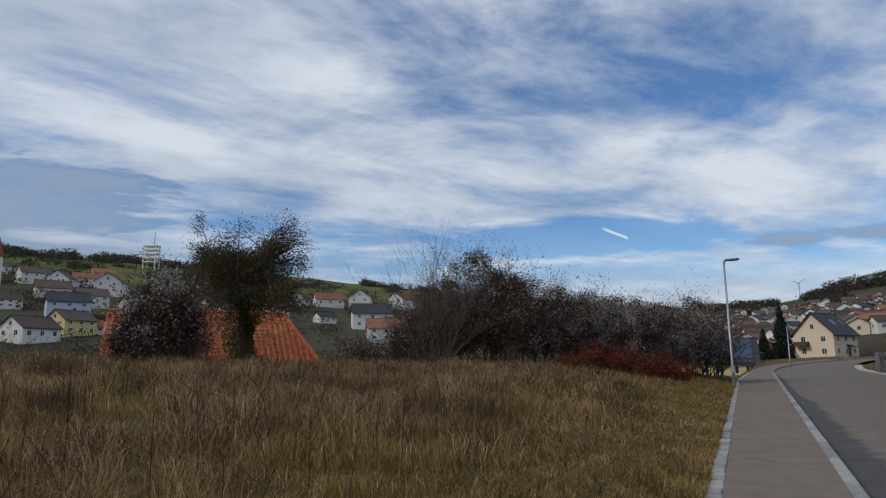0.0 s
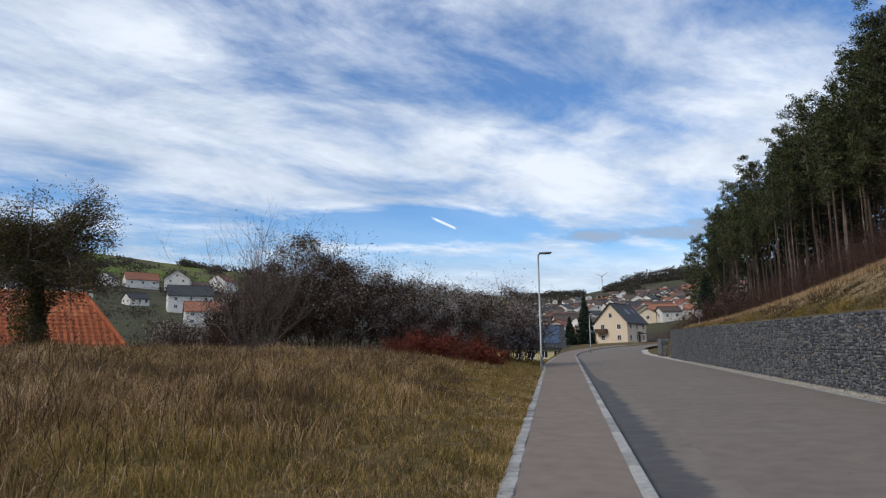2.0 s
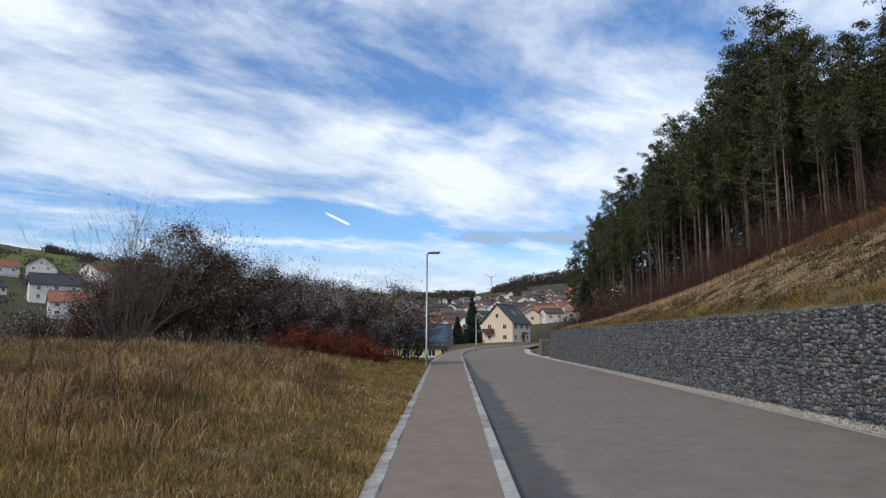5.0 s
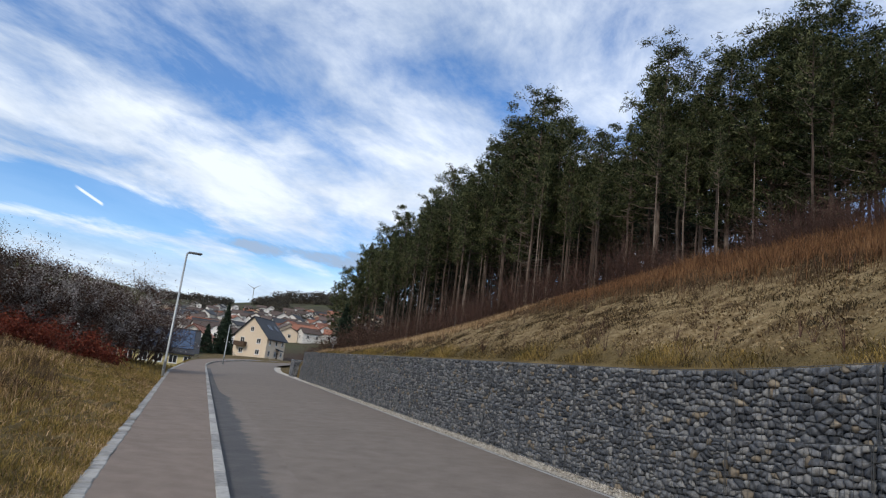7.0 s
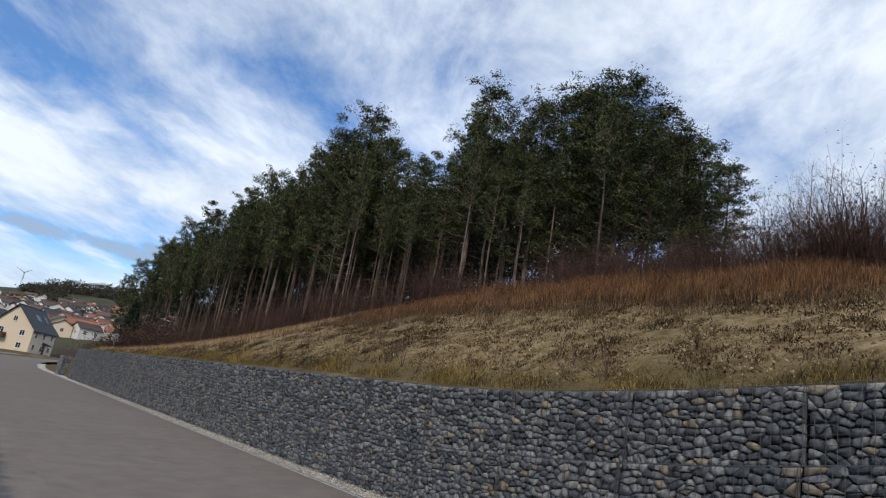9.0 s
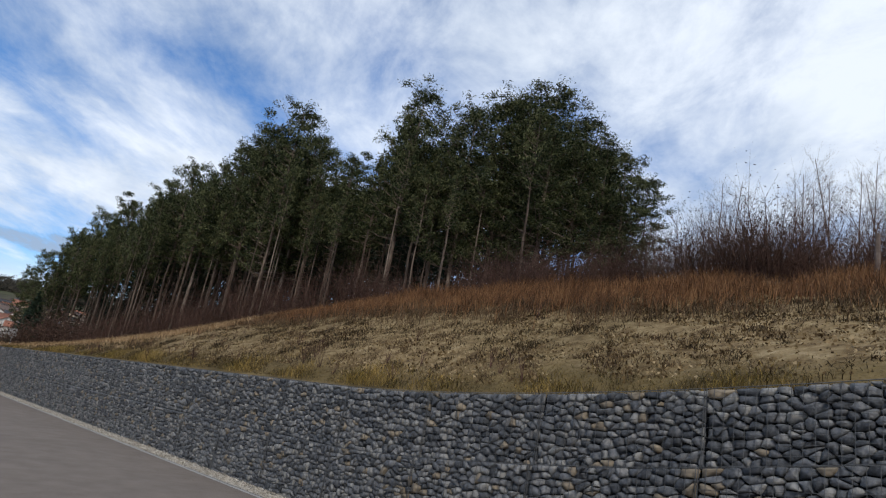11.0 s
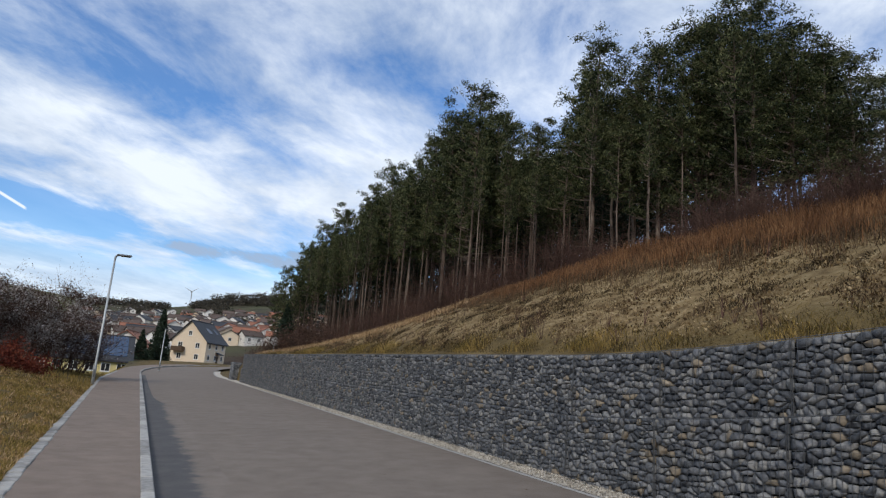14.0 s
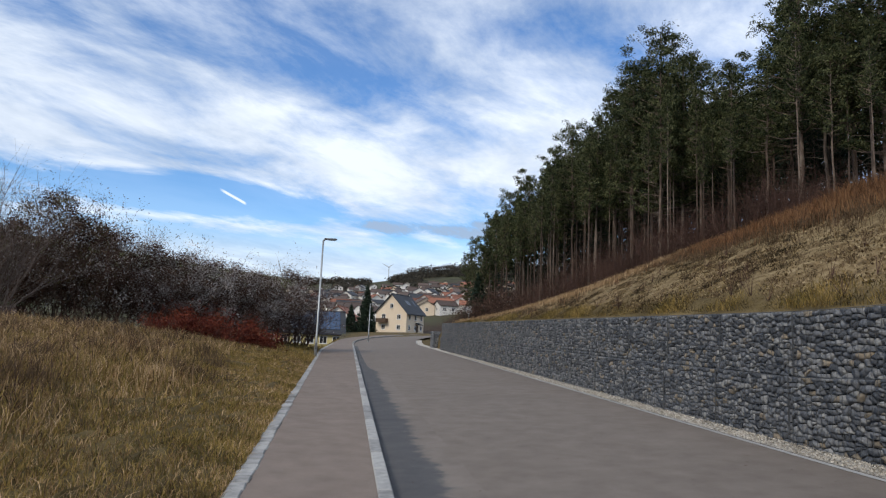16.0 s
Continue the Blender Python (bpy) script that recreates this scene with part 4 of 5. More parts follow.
def tiled_house():
    """The big orange roof just below the meadow: courses of clay tiles, each tile a piece."""
    x0, y0, y1, rz_, ez = 0.0, 0.0, 11.4, 4.55, 0.5
    t = empty("tiled_house", pose(-32.3, 23.4, 0, 0, 0, -40), "old house with large orange clay-tile roof", "house")
    run = 5.0
    xe = x0 + run
    V = [(xe - 0.5, y0 + 0.3, -6), (xe - 0.5, y1 - 0.3, -6), (x0 - run + 0.5, y1 - 0.3, -6), (x0 - run + 0.5, y0 + 0.3, -6)]
    V += [(p[0], p[1], ez + 0.15) for p in V] + [(x0, y0 + 0.3, rz_ - 0.2), (x0, y1 - 2.2, rz_ - 0.2)]
    F = [(0, 1, 5, 4), (2, 3, 7, 6), (1, 2, 6, 9, 5), (3, 0, 4, 8, 7), (4, 5, 9, 8), (6, 7, 8, 9), (3, 2, 1, 0)]
    part("wall", (V, F), M_WHITE, t, "white rendered walls")
    hip = 2.0
    V = [(xe, y0, ez), (xe, y1, ez), (x0, y1 - hip, rz_), (x0, y0, rz_), (x0 - run, y0, ez), (x0 - run, y1, ez)]
    V2 = V + [(p[0], p[1], p[2] - 0.16) for p in V]
    F = [(0, 1, 2, 3), (3, 2, 5, 4), (1, 5, 2), (9, 8, 7, 6), (10, 11, 8, 9), (8, 11, 7), (0, 3, 9, 6), (3, 4, 10, 9), (4, 5, 11, 10), (5, 1, 7, 11), (1, 0, 6, 7)]
    roof = part("roof", (V2, F), M_TILE, t, "orange clay-tile roof, slightly weathered")
    part("ridge", tube([(x0, y0, rz_ + 0.04), (x0, y1 - hip, rz_ + 0.04)], [0.13, 0.13], 8), M_TILE, roof)
    part("hip_ridge", tube([(x0, y1 - hip, rz_ + 0.04), (xe, y1, ez + 0.06)], [0.12, 0.12], 8), M_TILE, roof)
    part("verge_board", box(xe - 10, xe, y0 - 0.06, y0 - 0.01, ez - 0.3, ez + 0.0), M_FRAME, t)
    # pantiles: rolled profile
    c, s_ = run, rz_ - ez
    ln_ = math.hypot(c, s_)
    ux, uz = -c / ln_, s_ / ln_
    prof = [(-0.15, 0.0), (-0.09, 0.035), (-0.02, 0.045), (0.05, 0.015), (0.15, 0.0)]
    TV = [(px_, w_, h_ + (0.03 if w_ == 0 else 0.0)) for w_ in (0, 0.36) for px_, h_ in prof]
    nx, nz = uz, -ux
    tv = [(w_ * ux + h_ * nx, p_, w_ * uz + h_ * nz) for p_, w_, h_ in TV]
    tf = [(i, i + 5, i + 6, i + 1) for i in range(4)]
    tm = mesh_of("roof_tile", tv, tf, M_TILE)
    cnt, rest_v, rest_f = 0, [], []
    for j in range(20):
        w_ = ln_ - 0.36 - j * 0.33
        if w_ < 0:
            break
        yend = y1 - hip * (w_ / ln_)
        for y in np.arange(y0 + 0.15, yend - 0.1, 0.30):
            off = (xe + w_ * ux, y, ez + w_ * uz + 0.01)
            if cnt < 300 and j < 6:
                o = new("roof_tile", tm)
                o.parent = roof
                o.matrix_basis = pose(*off)
                cnt += 1
            else:
                k = len(rest_v)
                rest_v += [(v_[0] + off[0], v_[1] + off[1], v_[2] + off[2]) for v_ in tv]
                rest_f += [tuple(i + k for i in q) for q in tf]
    tagged(part("tiles", (rest_v, rest_f), M_TILE, roof), kind="stuff")


tiled_house()


def church():
    az, d = -61.7, 330
    x, y = d * math.sin(radians(az)), d * math.cos(radians(az))
    t = empty("church_tower", pose(x, y, 8, 0, 0, 30), "white church tower with slender red spire", "church tower")
    part("tower", box(-3, 3, -3, 3, -8, 40, 0.2), M_WHITE, t)
    V = [(-3.2, -3.2, 40), (3.2, -3.2, 40), (3.2, 3.2, 40), (-3.2, 3.2, 40), (0, 0, 57.5)]
    part("spire", (V, [(3, 2, 1, 0), (0, 1, 4), (1, 2, 4), (2, 3, 4), (3, 0, 4)]), M_SPIRE, t, "red tiled spire")
    for k in range(4):
        o = part("louvre", box(-0.8, 0.8, -3.12, -3.0, 33, 37), M_BROWNROOF, t)
        o.matrix_basis = pose(0, 0, 0, 0, 0, 90 * k)
    part("finial", tube([(0, 0, 57.3), (0, 0, 60)], [0.15, 0.08], 6), M_DARKMETAL, t)


church()


def mast_tower():
    az, d = -51.0, 560
    x, y = d * math.sin(radians(az)), d * math.cos(radians(az))
    z = 1.6 + 0.143 * d
    t = empty("transmitter_tower", pose(x, y, z, 0, 0, 20), "pale lattice tower on the hill top", "tower")
    for sx in (-5, 5):
        for sy in (-3, 3):
            part("leg", tube([(sx, sy, -6), (sx, sy, 15)], [0.5, 0.5], 6), M_FRAME, t)
    for k in range(5):
        part("platform", box(-5.6, 5.6, -3.6, 3.6, 1 + 3.2 * k, 2 + 3.2 * k), M_FRAME, t)
    part("aerial", tube([(2, 0, 14), (2, 0, 26)], [0.3, 0.15], 6), M_DARKMETAL, t)


mast_tower()


def wind_turbine():
    az, d = 2.25, 1500
    x, y = d * math.sin(radians(az)), d * math.cos(radians(az))
    t = empty("wind_turbine", pose(x, y, 1.6 + 0.07 * d), "distant wind turbine at rest", "wind turbine")
    part("mast", tube([(0, 0, -80), (0, 0, 46)], [1.0, 0.5], 8), M_SIGN, t)
    part("nacelle", box(-1.5, 1.5, -4, 3, 45, 48, 0.4), M_SIGN, t)
    for k in range(3):
        a = radians(35 + 120 * k)
        o = part("blade", tube([(0, -4.5, 46.5), (17 * math.cos(a), -4.5, 46.5 + 17 * math.sin(a))], [0.9, 0.2], 4), M_SIGN, t)


wind_turbine()


def end_block():
    """The low stone-filled block where the wall ends."""
    r = np.random.default_rng(77)
    t = empty("gabion_end_block", pose(6.3, 55.2, float(road_z(np.array(6.3), np.array(55.0)))), "single low gabion block beside the road", "gabion")
    # same backing box here: gap shade given by its near-black colour
    part("fill", box(0.06, 1.2, 0.06, 1.9, -0.1, 1.32), M_GAP_SHADE, t)
    sv, sf, n_ = [], [], 0
    for face in range(3):
        for poly in stone_cells(0.0, 2.0 if face == 0 else 1.3, lambda y: 0.0, lambda y: 1.4 if face < 2 else 1.9, r):
            P, Fs = stone_mesh(poly, r, 0.13)
            if face == 1:
                P = P[:, [1, 0, 2]]
            elif face == 2:
                P = np.stack([P[:, 1], P[:, 2], 1.42 - P[:, 0]], 1)
            sv.append(P)
            sf.append(Fs + n_)
            n_ += len(P)
    tagged(part("stone_rest", mesh_of("stones", np.concatenate(sv), np.concatenate(sf), M_STONE_J), None, t, "broken limestone behind wire"), kind="stuff")


end_block()

# ---------------------------------------------------------------- trees and shrubs


def polar(az, d):
    return d * math.sin(radians(az)), d * math.cos(radians(az))


def grow(start, way, length, radius, depth, r, out, tips, kids=(3, 5), spread=0.75, up=0.25, sides=5, keep=0.62):
    """A limb with side branches; adds tubes to out and end points to tips."""
    n = 4 if depth > 0 else 3
    pts, d = [np.array(start, float)], np.array(way, float)
    for i in range(n):
        d = d + r.normal(0, 0.13, 3) + (0, 0, up * 0.12)
        d /= np.linalg.norm(d)
        pts.append(pts[-1] + d * length / n)
    rad = [radius * (1 - 0.62 * i / n) for i in range(n + 1)]
    out.append(tube(pts, rad, max(3, sides), False))
    tips.append((pts[-1], depth))
    tips.append((pts[-2], depth))
    if depth <= 0:
        return
    for _ in range(int(r.integers(kids[0], kids[1] + 1))):
        k = r.uniform(0.3, 1.0)
        i = min(int(k * n), n - 1)
        p = pts[i] + (pts[i + 1] - pts[i]) * (k * n - i)
        w = d + r.normal(0, spread, 3) + (0, 0, up)
        w /= np.linalg.norm(w)
        grow(p, w, length * keep * r.uniform(0.7, 1.15), rad[i] * 0.62, depth - 1, r, out, tips, kids, spread, up, sides - 1, keep)


def around(tips, n, spread, r):
    P = np.array([t[0] for t in tips])
    return P[r.integers(len(P), size=n)] + r.normal(0, spread, (n, 3))


# pines -------------------------------------------------------------


def pine(seed, h, bare, full, lean=0.0, wide=1.0, per=46, size=0.085, needles=None, label="tall Scots pine with bare trunk and dark crown"):
    """A Scots pine of height h: bare trunk, dead snags, layered crown."""
    r = np.random.default_rng(seed)
    t = empty("pine_tree", pose(0, 0, -50), label, "pine tree", "pines of the wood")
    pts = [np.array((lean * h * (k / 8) + r.normal(0, 0.03) * (k > 0), r.normal(0, 0.03) * (k > 0), h * k / 8 - 0.4 * (k == 0))) for k in range(9)]
    rad = [0.105 * (1 - 0.85 * k / 8) * h / 14 + 0.012 for k in range(9)]
    part("trunk", mesh_of("trunk", *tube(pts, rad, 7), M_BARK, True), None, t)
    limbs, C = [], []

    def at(f):
        i = min(int(f * 8), 7)
        return pts[i] + (pts[i + 1] - pts[i]) * (f * 8 - i)

    for k in range(10):
        f = r.uniform(0.12, max(bare, 0.2))
        a = r.uniform(0, 6.28)
        w = np.array((math.cos(a), math.sin(a), r.uniform(-0.2, 0.3)))
        L = r.uniform(0.4, 1.4)
        limbs.append(tube([at(f), at(f) + w * L * 0.5, at(f) + w * L + (0, 0, -0.1)], [0.025, 0.015, 0.006], 3, False))
    nb = int(56 * full)
    for k in range(nb):
        f = bare + (0.985 - bare) * (k + r.random()) / nb
        q = (f - bare) / (1 - bare)
        prof = max(0.2, 1 - ((q - 0.42) / 0.66) ** 2) ** 0.5
        reach = 1.6 * wide * prof * r.uniform(0.5, 1.15) * h / 14
        a = k * 2.4 + r.normal(0, 0.4)
        rise_ = r.uniform(0.0, 0.35) + 0.55 * q
        w = np.array((math.cos(a), math.sin(a), rise_))
        w /= np.linalg.norm(w)
        p0 = at(f)
        p1 = p0 + w * reach * 0.55 + (0, 0, -0.05)
        p2 = p0 + w * reach + (0, 0, 0.12 * reach)
        limbs.append(tube([p0, p1, p2], [0.04 * (1.2 - q), 0.025 * (1.2 - q), 0.008], 3, False))
        for j in range(int(1.5 + 2.3 * reach)):
            e = 1.05 - 0.7 * r.random() ** 1.6
            c = p0 + (p2 - p0) * e + r.normal(0, 0.06 + 0.10 * reach, 3) * (1, 1, 0.30) + (0, 0, 0.06)
            C.append((c, r.uniform(0.24, 0.52)))
    for j in range(6):
        C.append((at(1.0) + r.normal(0, 0.2, 3) - (0, 0, 0.3), 0.3))
    tagged(part("branchwork", join(*limbs), M_BARK, t), kind="stuff")
    pts_ = []
    for c, s in C:
        u_ = r.normal(0, 1, (per, 3))
        u_ *= (r.random((per, 1)) ** 0.4) / np.linalg.norm(u_, axis=1)[:, None]
        pts_.append(c + u_ * (s, s, s * 0.55))
    P = np.concatenate(pts_)
    V, F = leaves(P, size, 0.55, r, 0.0)
    part("crown", mesh_of("crown", V, F, needles or M_NEEDLE), None, t)
    return t


PINES = [pine(31, 14, 0.40, 1.1), pine(32, 14, 0.47, 1.0, 0.02), pine(33, 14, 0.34, 1.2, -0.015, 1.15), pine(34, 14, 0.55, 0.9, 0.015, 0.85), pine(35, 14, 0.24, 1.6, 0.0, 1.35), pine(36, 14, 0.44, 1.05, -0.02, 1.0)]
PINES += [pine(41, 14, 0.50, 0.9, 0.01, 1.0, 18, 0.13), pine(42, 14, 0.56, 0.85, -0.01, 0.9, 18, 0.13), pine(43, 14, 0.60, 0.8, 0.0, 0.85, 18, 0.13)]
PINES += [pine(44, 14, 0.06, 1.1, 0.0, 1.5, 7, 0.17, M_SPRUCE, "dark young conifer inside the wood")]
pr = np.random.default_rng(8)
placed = []


def put_pine(k, x, y, top, ground=None, squash=1.0):
    z = lz(x, y) - 0.1 if ground is None else ground
    s = max(0.35, (top - z) / 14.0)
    w = s * squash
    m = pose(x, y, z, 0, 0, pr.uniform(0, 360)) @ Matrix.Diagonal((w, w, s, 1))
    o = copy_thing(PINES[k], Matrix.Identity(4))
    o.matrix_basis = m
    placed.append((x, y))


# the line of tree tops: bearing, slope of sight, distance
TOPS = [(9.4, 0.140, 72, 1), (9.9, 0.165, 69, 0), (11.2, 0.20, 66, 2), (12.7, 0.239, 62, 1), (14.7, 0.272, 57, 5), (16.8, 0.312, 53, 0), (18.5, 0.352, 48, 1), (20.3, 0.37, 45, 5), (22.1, 0.408, 42, 2),
        (23.5, 0.452, 39, 0), (25.8, 0.487, 38, 4), (27.5, 0.45, 38, 2), (29.0, 0.44, 36, 0), (31.2, 0.435, 35, 5), (33.9, 0.435, 33, 1), (36.3, 0.585, 31, 2), (38.2, 0.49, 31, 1), (40.0, 0.53, 31, 0), (42.0, 0.568, 30, 4),
        (45.2, 0.595, 29, 4), (47.4, 0.605, 29, 2), (49.5, 0.622, 28, 4), (52.3, 0.578, 28, 2), (54.9, 0.528, 28, 4), (56.6, 0.508, 28.5, 4), (58.6, 0.47, 29, 2)]
for az, el, d, k in TOPS:
    x, y = polar(az, d)
    put_pine(k, x, y, 1.6 + el * d - (0.95 if az < 24 else 0.6), None, 0.9 if az < 24 else 1.08 if az < 40 else 1.25)
SKY_AZ = [t[0] for t in TOPS]
SKY_EL = [t[1] for t in TOPS]
for tries in range(900):
    if len(placed) > 190:
        break
    x, y = pr.uniform(13.5, 38), pr.uniform(13, 78)
    az, d = math.degrees(math.atan2(x, y)), math.hypot(x, y)
    front = np.interp(y, [10, 22, 36, 50, 70], [21, 17.0, 14.3, 12.2, 10.2])
    if x < front or az < 9.6 or az > 57 or min(math.hypot(x - a, y - b) for a, b in placed) < 1.25:
        continue
    lim = 1.6 + d * float(np.interp(az, SKY_AZ, SKY_EL)) * pr.uniform(0.74, 0.93)
    z = lz(x, y)
    if lim - z < 5:
        continue
    put_pine(int(pr.choice([6, 7, 8])), x, y, min(lim, z + 17), None, 0.9)
# dark understorey deeper in
for tries in range(500):
    if len(placed) > 270:
        break
    y = pr.uniform(12, 84)
    x = float(np.interp(y, [12, 22, 36, 50, 84], [25, 21.5, 18.5, 16.0, 14.5])) + pr.uniform(0, 16)
    az, d = math.degrees(math.atan2(x, y)), math.hypot(x, y)
    if az < 10.2 or az > 58 or min(math.hypot(x - a, y - b) for a, b in placed) < 0.9:
        continue
    z = lz(x, y)
    put_pine(9, x, y, z + (1.6 + d * float(np.interp(az, SKY_AZ, SKY_EL)) - z) * pr.uniform(0.45, 0.72), None, 1.1)
# slim trunks along the edge of the wood
for tries in range(400):
    if len(placed) > 315:
        break
    y = pr.uniform(17, 64)
    x = float(np.interp(y, [10, 22, 36, 50, 70], [20, 16.2, 13.8, 11.8, 9.9])) + pr.uniform(0, 3.5)
    az, d = math.degrees(math.atan2(x, y)), math.hypot(x, y)
    if az < 9.8 or az > 54 or min(math.hypot(x - a, y - b) for a, b in placed) < 0.7:
        continue
    put_pine(8, x, y, 1.6 + d * float(np.interp(az, SKY_AZ, SKY_EL)) * pr.uniform(0.7, 0.9), None, 0.62)
for p in PINES:
    for o in (*p.children_recursive, p):
        bpy.data.objects.remove(o)


# spruces by the bend ----------------------------------------------


def spruce(x, y, z, h, wd, seed, label):
    r = np.random.default_rng(seed)
    t = empty("spruce_tree", pose(x, y, z), label, "spruce tree")
    part("trunk", tube([(0, 0, -1), (0, 0, h * 0.97)], [0.16, 0.02], 6), M_BARK, t)
    n_ = 5200
    f = 1 - np.sqrt(r.random(n_))
    wd = wd * 1.6
    a = r.uniform(0, 6.28, n_)
    rad = wd * (1 - f) * (0.72 + 0.28 * np.sin(a * 5 + f * 40)) * np.sqrt(r.uniform(0.25, 1, n_))
    P = np.stack([rad * np.cos(a), rad * np.sin(a), 0.4 + f * (h - 0.4) - 0.22 * rad], 1)
    V, F = leaves(P, 0.28, 0.5, r)
    part("crown", mesh_of("crown", V, F, M_SPRUCE), None, t)


x, y = polar(0.55, 108)
spruce(x, y, 0.2, 9.6, 1.7, 1, "dark spruce tree beside the road bend")
x, y = polar(-0.75, 104)
spruce(x, y, 0.0, 6.0, 1.25, 2, "smaller dark spruce beside the taller one")
x, y = polar(10.3, 61)
spruce(x, y, lz(x, y), 7.0, 1.5, 3, "dark young spruce at the wood's edge")


# shrubs -------------------------------------------------------------


def shrub(x, y, w, h, seed, stem_m, layers, label, name="shrub", category="shrub", stems=16, sink=0.3, depth=1, group="hedge along the meadow", lean=0.75, thick=0.035, ground=None, dome=0.0):
    """A many-stemmed shrub. layers: name, material, count, leaf size, aspect, spread, lowest share of height."""
    r = np.random.default_rng(seed)
    t = empty(name, pose(x, y, (lz(x, y) if ground is None else ground) - sink), label, category, group)
    out, tips = [], []
    for _ in range(stems):
        a = r.uniform(0, 6.28)
        q = math.sqrt(r.random()) * w * 0.30
        w_ = np.array((math.cos(a) * lean, math.sin(a) * lean, 1.0)) + r.normal(0, 0.2, 3)
        w_ /= np.linalg.norm(w_)
        grow((math.cos(a) * q, math.sin(a) * q, 0), w_, h * r.uniform(0.6, 0.95), thick * r.uniform(0.6, 1.3), depth, r, out, tips, (4, 6), 0.6, 0.3, 4)
    tagged(part("stem_mass", join(*out), stem_m, t), kind="stuff")
    allv = np.concatenate([o[0] for o in out])
    for nm, mat, n_, size, asp, spread, low in layers:
        P = allv[r.integers(len(allv), size=n_ * 2)] + r.normal(0, spread, (n_ * 2, 3))
        if dome:
            k_ = int(n_ * 1.3)
            a_, z_ = r.uniform(0, 6.28, k_), h * dome * r.random(k_) ** 0.8
            shell = nm == "seed_fluff"
            R_ = (w * 0.5 + 0.35) * np.sqrt(np.clip(1 - (z_ / (h * dome)) ** 2.4, 0, 1)) * (1 + 0.22 * np.sin(a_ * 3 + z_ * 1.7) + 0.15 * np.sin(a_ * 7 - z_ * 3.1))
            R_ = R_ * (r.uniform(0.85, 1.05, k_) if shell else np.sqrt(r.uniform(0.05, 1.05, k_)))
            Q = np.stack([R_ * np.cos(a_), R_ * np.sin(a_), z_ + r.normal(0, 0.12, k_)], 1)
            n_l = int(12 + w * 9)
            la, lz_ = r.uniform(0, 6.28, n_l), h * dome * r.uniform(0.25, 1.0, n_l)
            lr = (w * 0.5 + 0.30) * np.sqrt(np.clip(1.02 - (lz_ / (h * dome)) ** 2.2, 0.02, 1)) * r.uniform(0.7, 1.25, n_l)
            pick = r.integers(n_l, size=k_)
            lump = np.stack([lr * np.cos(la), lr * np.sin(la), lz_], 1)[pick] + r.normal(0, 1, (k_, 3)) * (0.19, 0.19, 0.16)
            Q = np.where((r.random(k_) < 0.62)[:, None], lump, Q * (0.86, 0.86, 0.94))
            P = np.concatenate([P[: n_ // 2], Q])
            P = P[r.permutation(len(P))]
        P = P[P[:, 2] > low * h][:n_]
        V, F = leaves(P, size, asp, r)
        tagged(part(nm, mesh_of(nm, V, F, mat), None, t), kind="stuff")
    return t


DRY = lambda n_, low=0.04: ("foliage", M_DRYLEAF, int(n_ * 3.4), 0.044, 0.8, 0.16, low)
FLF = lambda n_, low=0.4, s=0.034: ("seed_fluff", M_FLUFF, int(n_ * 5.0), s * 1.3, 1.1, 0.14, low)
OLV = lambda n_, low=0.4: ("leafage", M_OLIVE, int(n_ * 1.8), 0.04, 0.9, 0.14, low)
# hedge from the valley side towards the lamp: bearing, distance, width, height, dry, fluff, olive
HEDGE = [(-29.6, 31.5, 2.6, 0.090, 3200, 250, 0), (-27.0, 31.5, 2.8, 0.125, 4200, 250, 300), (-24.4, 32.0, 3.0, 0.175, 6000, 500, 2200), (-22.4, 32.5, 3.0, 0.150, 5200, 700, 900), (-20.0, 33.5, 3.0, 0.132, 5000, 1000, 0),
         (-17.4, 34.5, 3.0, 0.116, 4500, 1300, 0), (-14.8, 35.5, 3.0, 0.104, 4200, 1700, 0), (-12.4, 36.5, 3.0, 0.098, 4200, 1900, 0), (-10.2, 38.0, 3.0, 0.094, 3800, 1900, 0), (-8.2, 39.5, 2.8, 0.086, 3600, 1500, 0), (-6.3, 42.0, 2.4, 0.090, 3200, 800, 0), (-5.0, 43.5, 2.0, 0.085, 2600, 500, 0)]
for i, (az, d, w, el, a, b, c) in enumerate(HEDGE):
    x, y = polar(az, d)
    h = 1.6 + el * d - lz(x, y)
    lay = [DRY(a)] + ([FLF(b, 0.3)] if b else []) + ([OLV(c)] if c else [])
    shrub(x, y, w, h * 0.77, 100 + i, M_TWIG_RED, lay, "dark brown leafless shrub overgrown with grey seed heads" if b > 800 else "dense dark brown shrub with withered leaves", stems=16, lean=0.34, depth=2, thick=0.03, dome=1.32)
# the pale many-stemmed bush, bare
x, y = polar(-27.9, 29.0)
shrub(x, y, 1.8, 4.6, 140, M_TWIG, [("foliage", M_DRYLEAF, 200, 0.04, 0.9, 0.15, 0.2)], "pale bare shrub with upright grey stems", stems=30, lean=0.28, depth=2, thick=0.03)
x, y = polar(-6.4, 42.5)
shrub(x, y, 1.6, 4.4, 141, M_TWIG, [FLF(300, 0.5, 0.04)], "bare grey upright shrub at the hedge end", stems=14, lean=0.3, depth=2, thick=0.02)
# ivy-hung pear tree and its neighbour


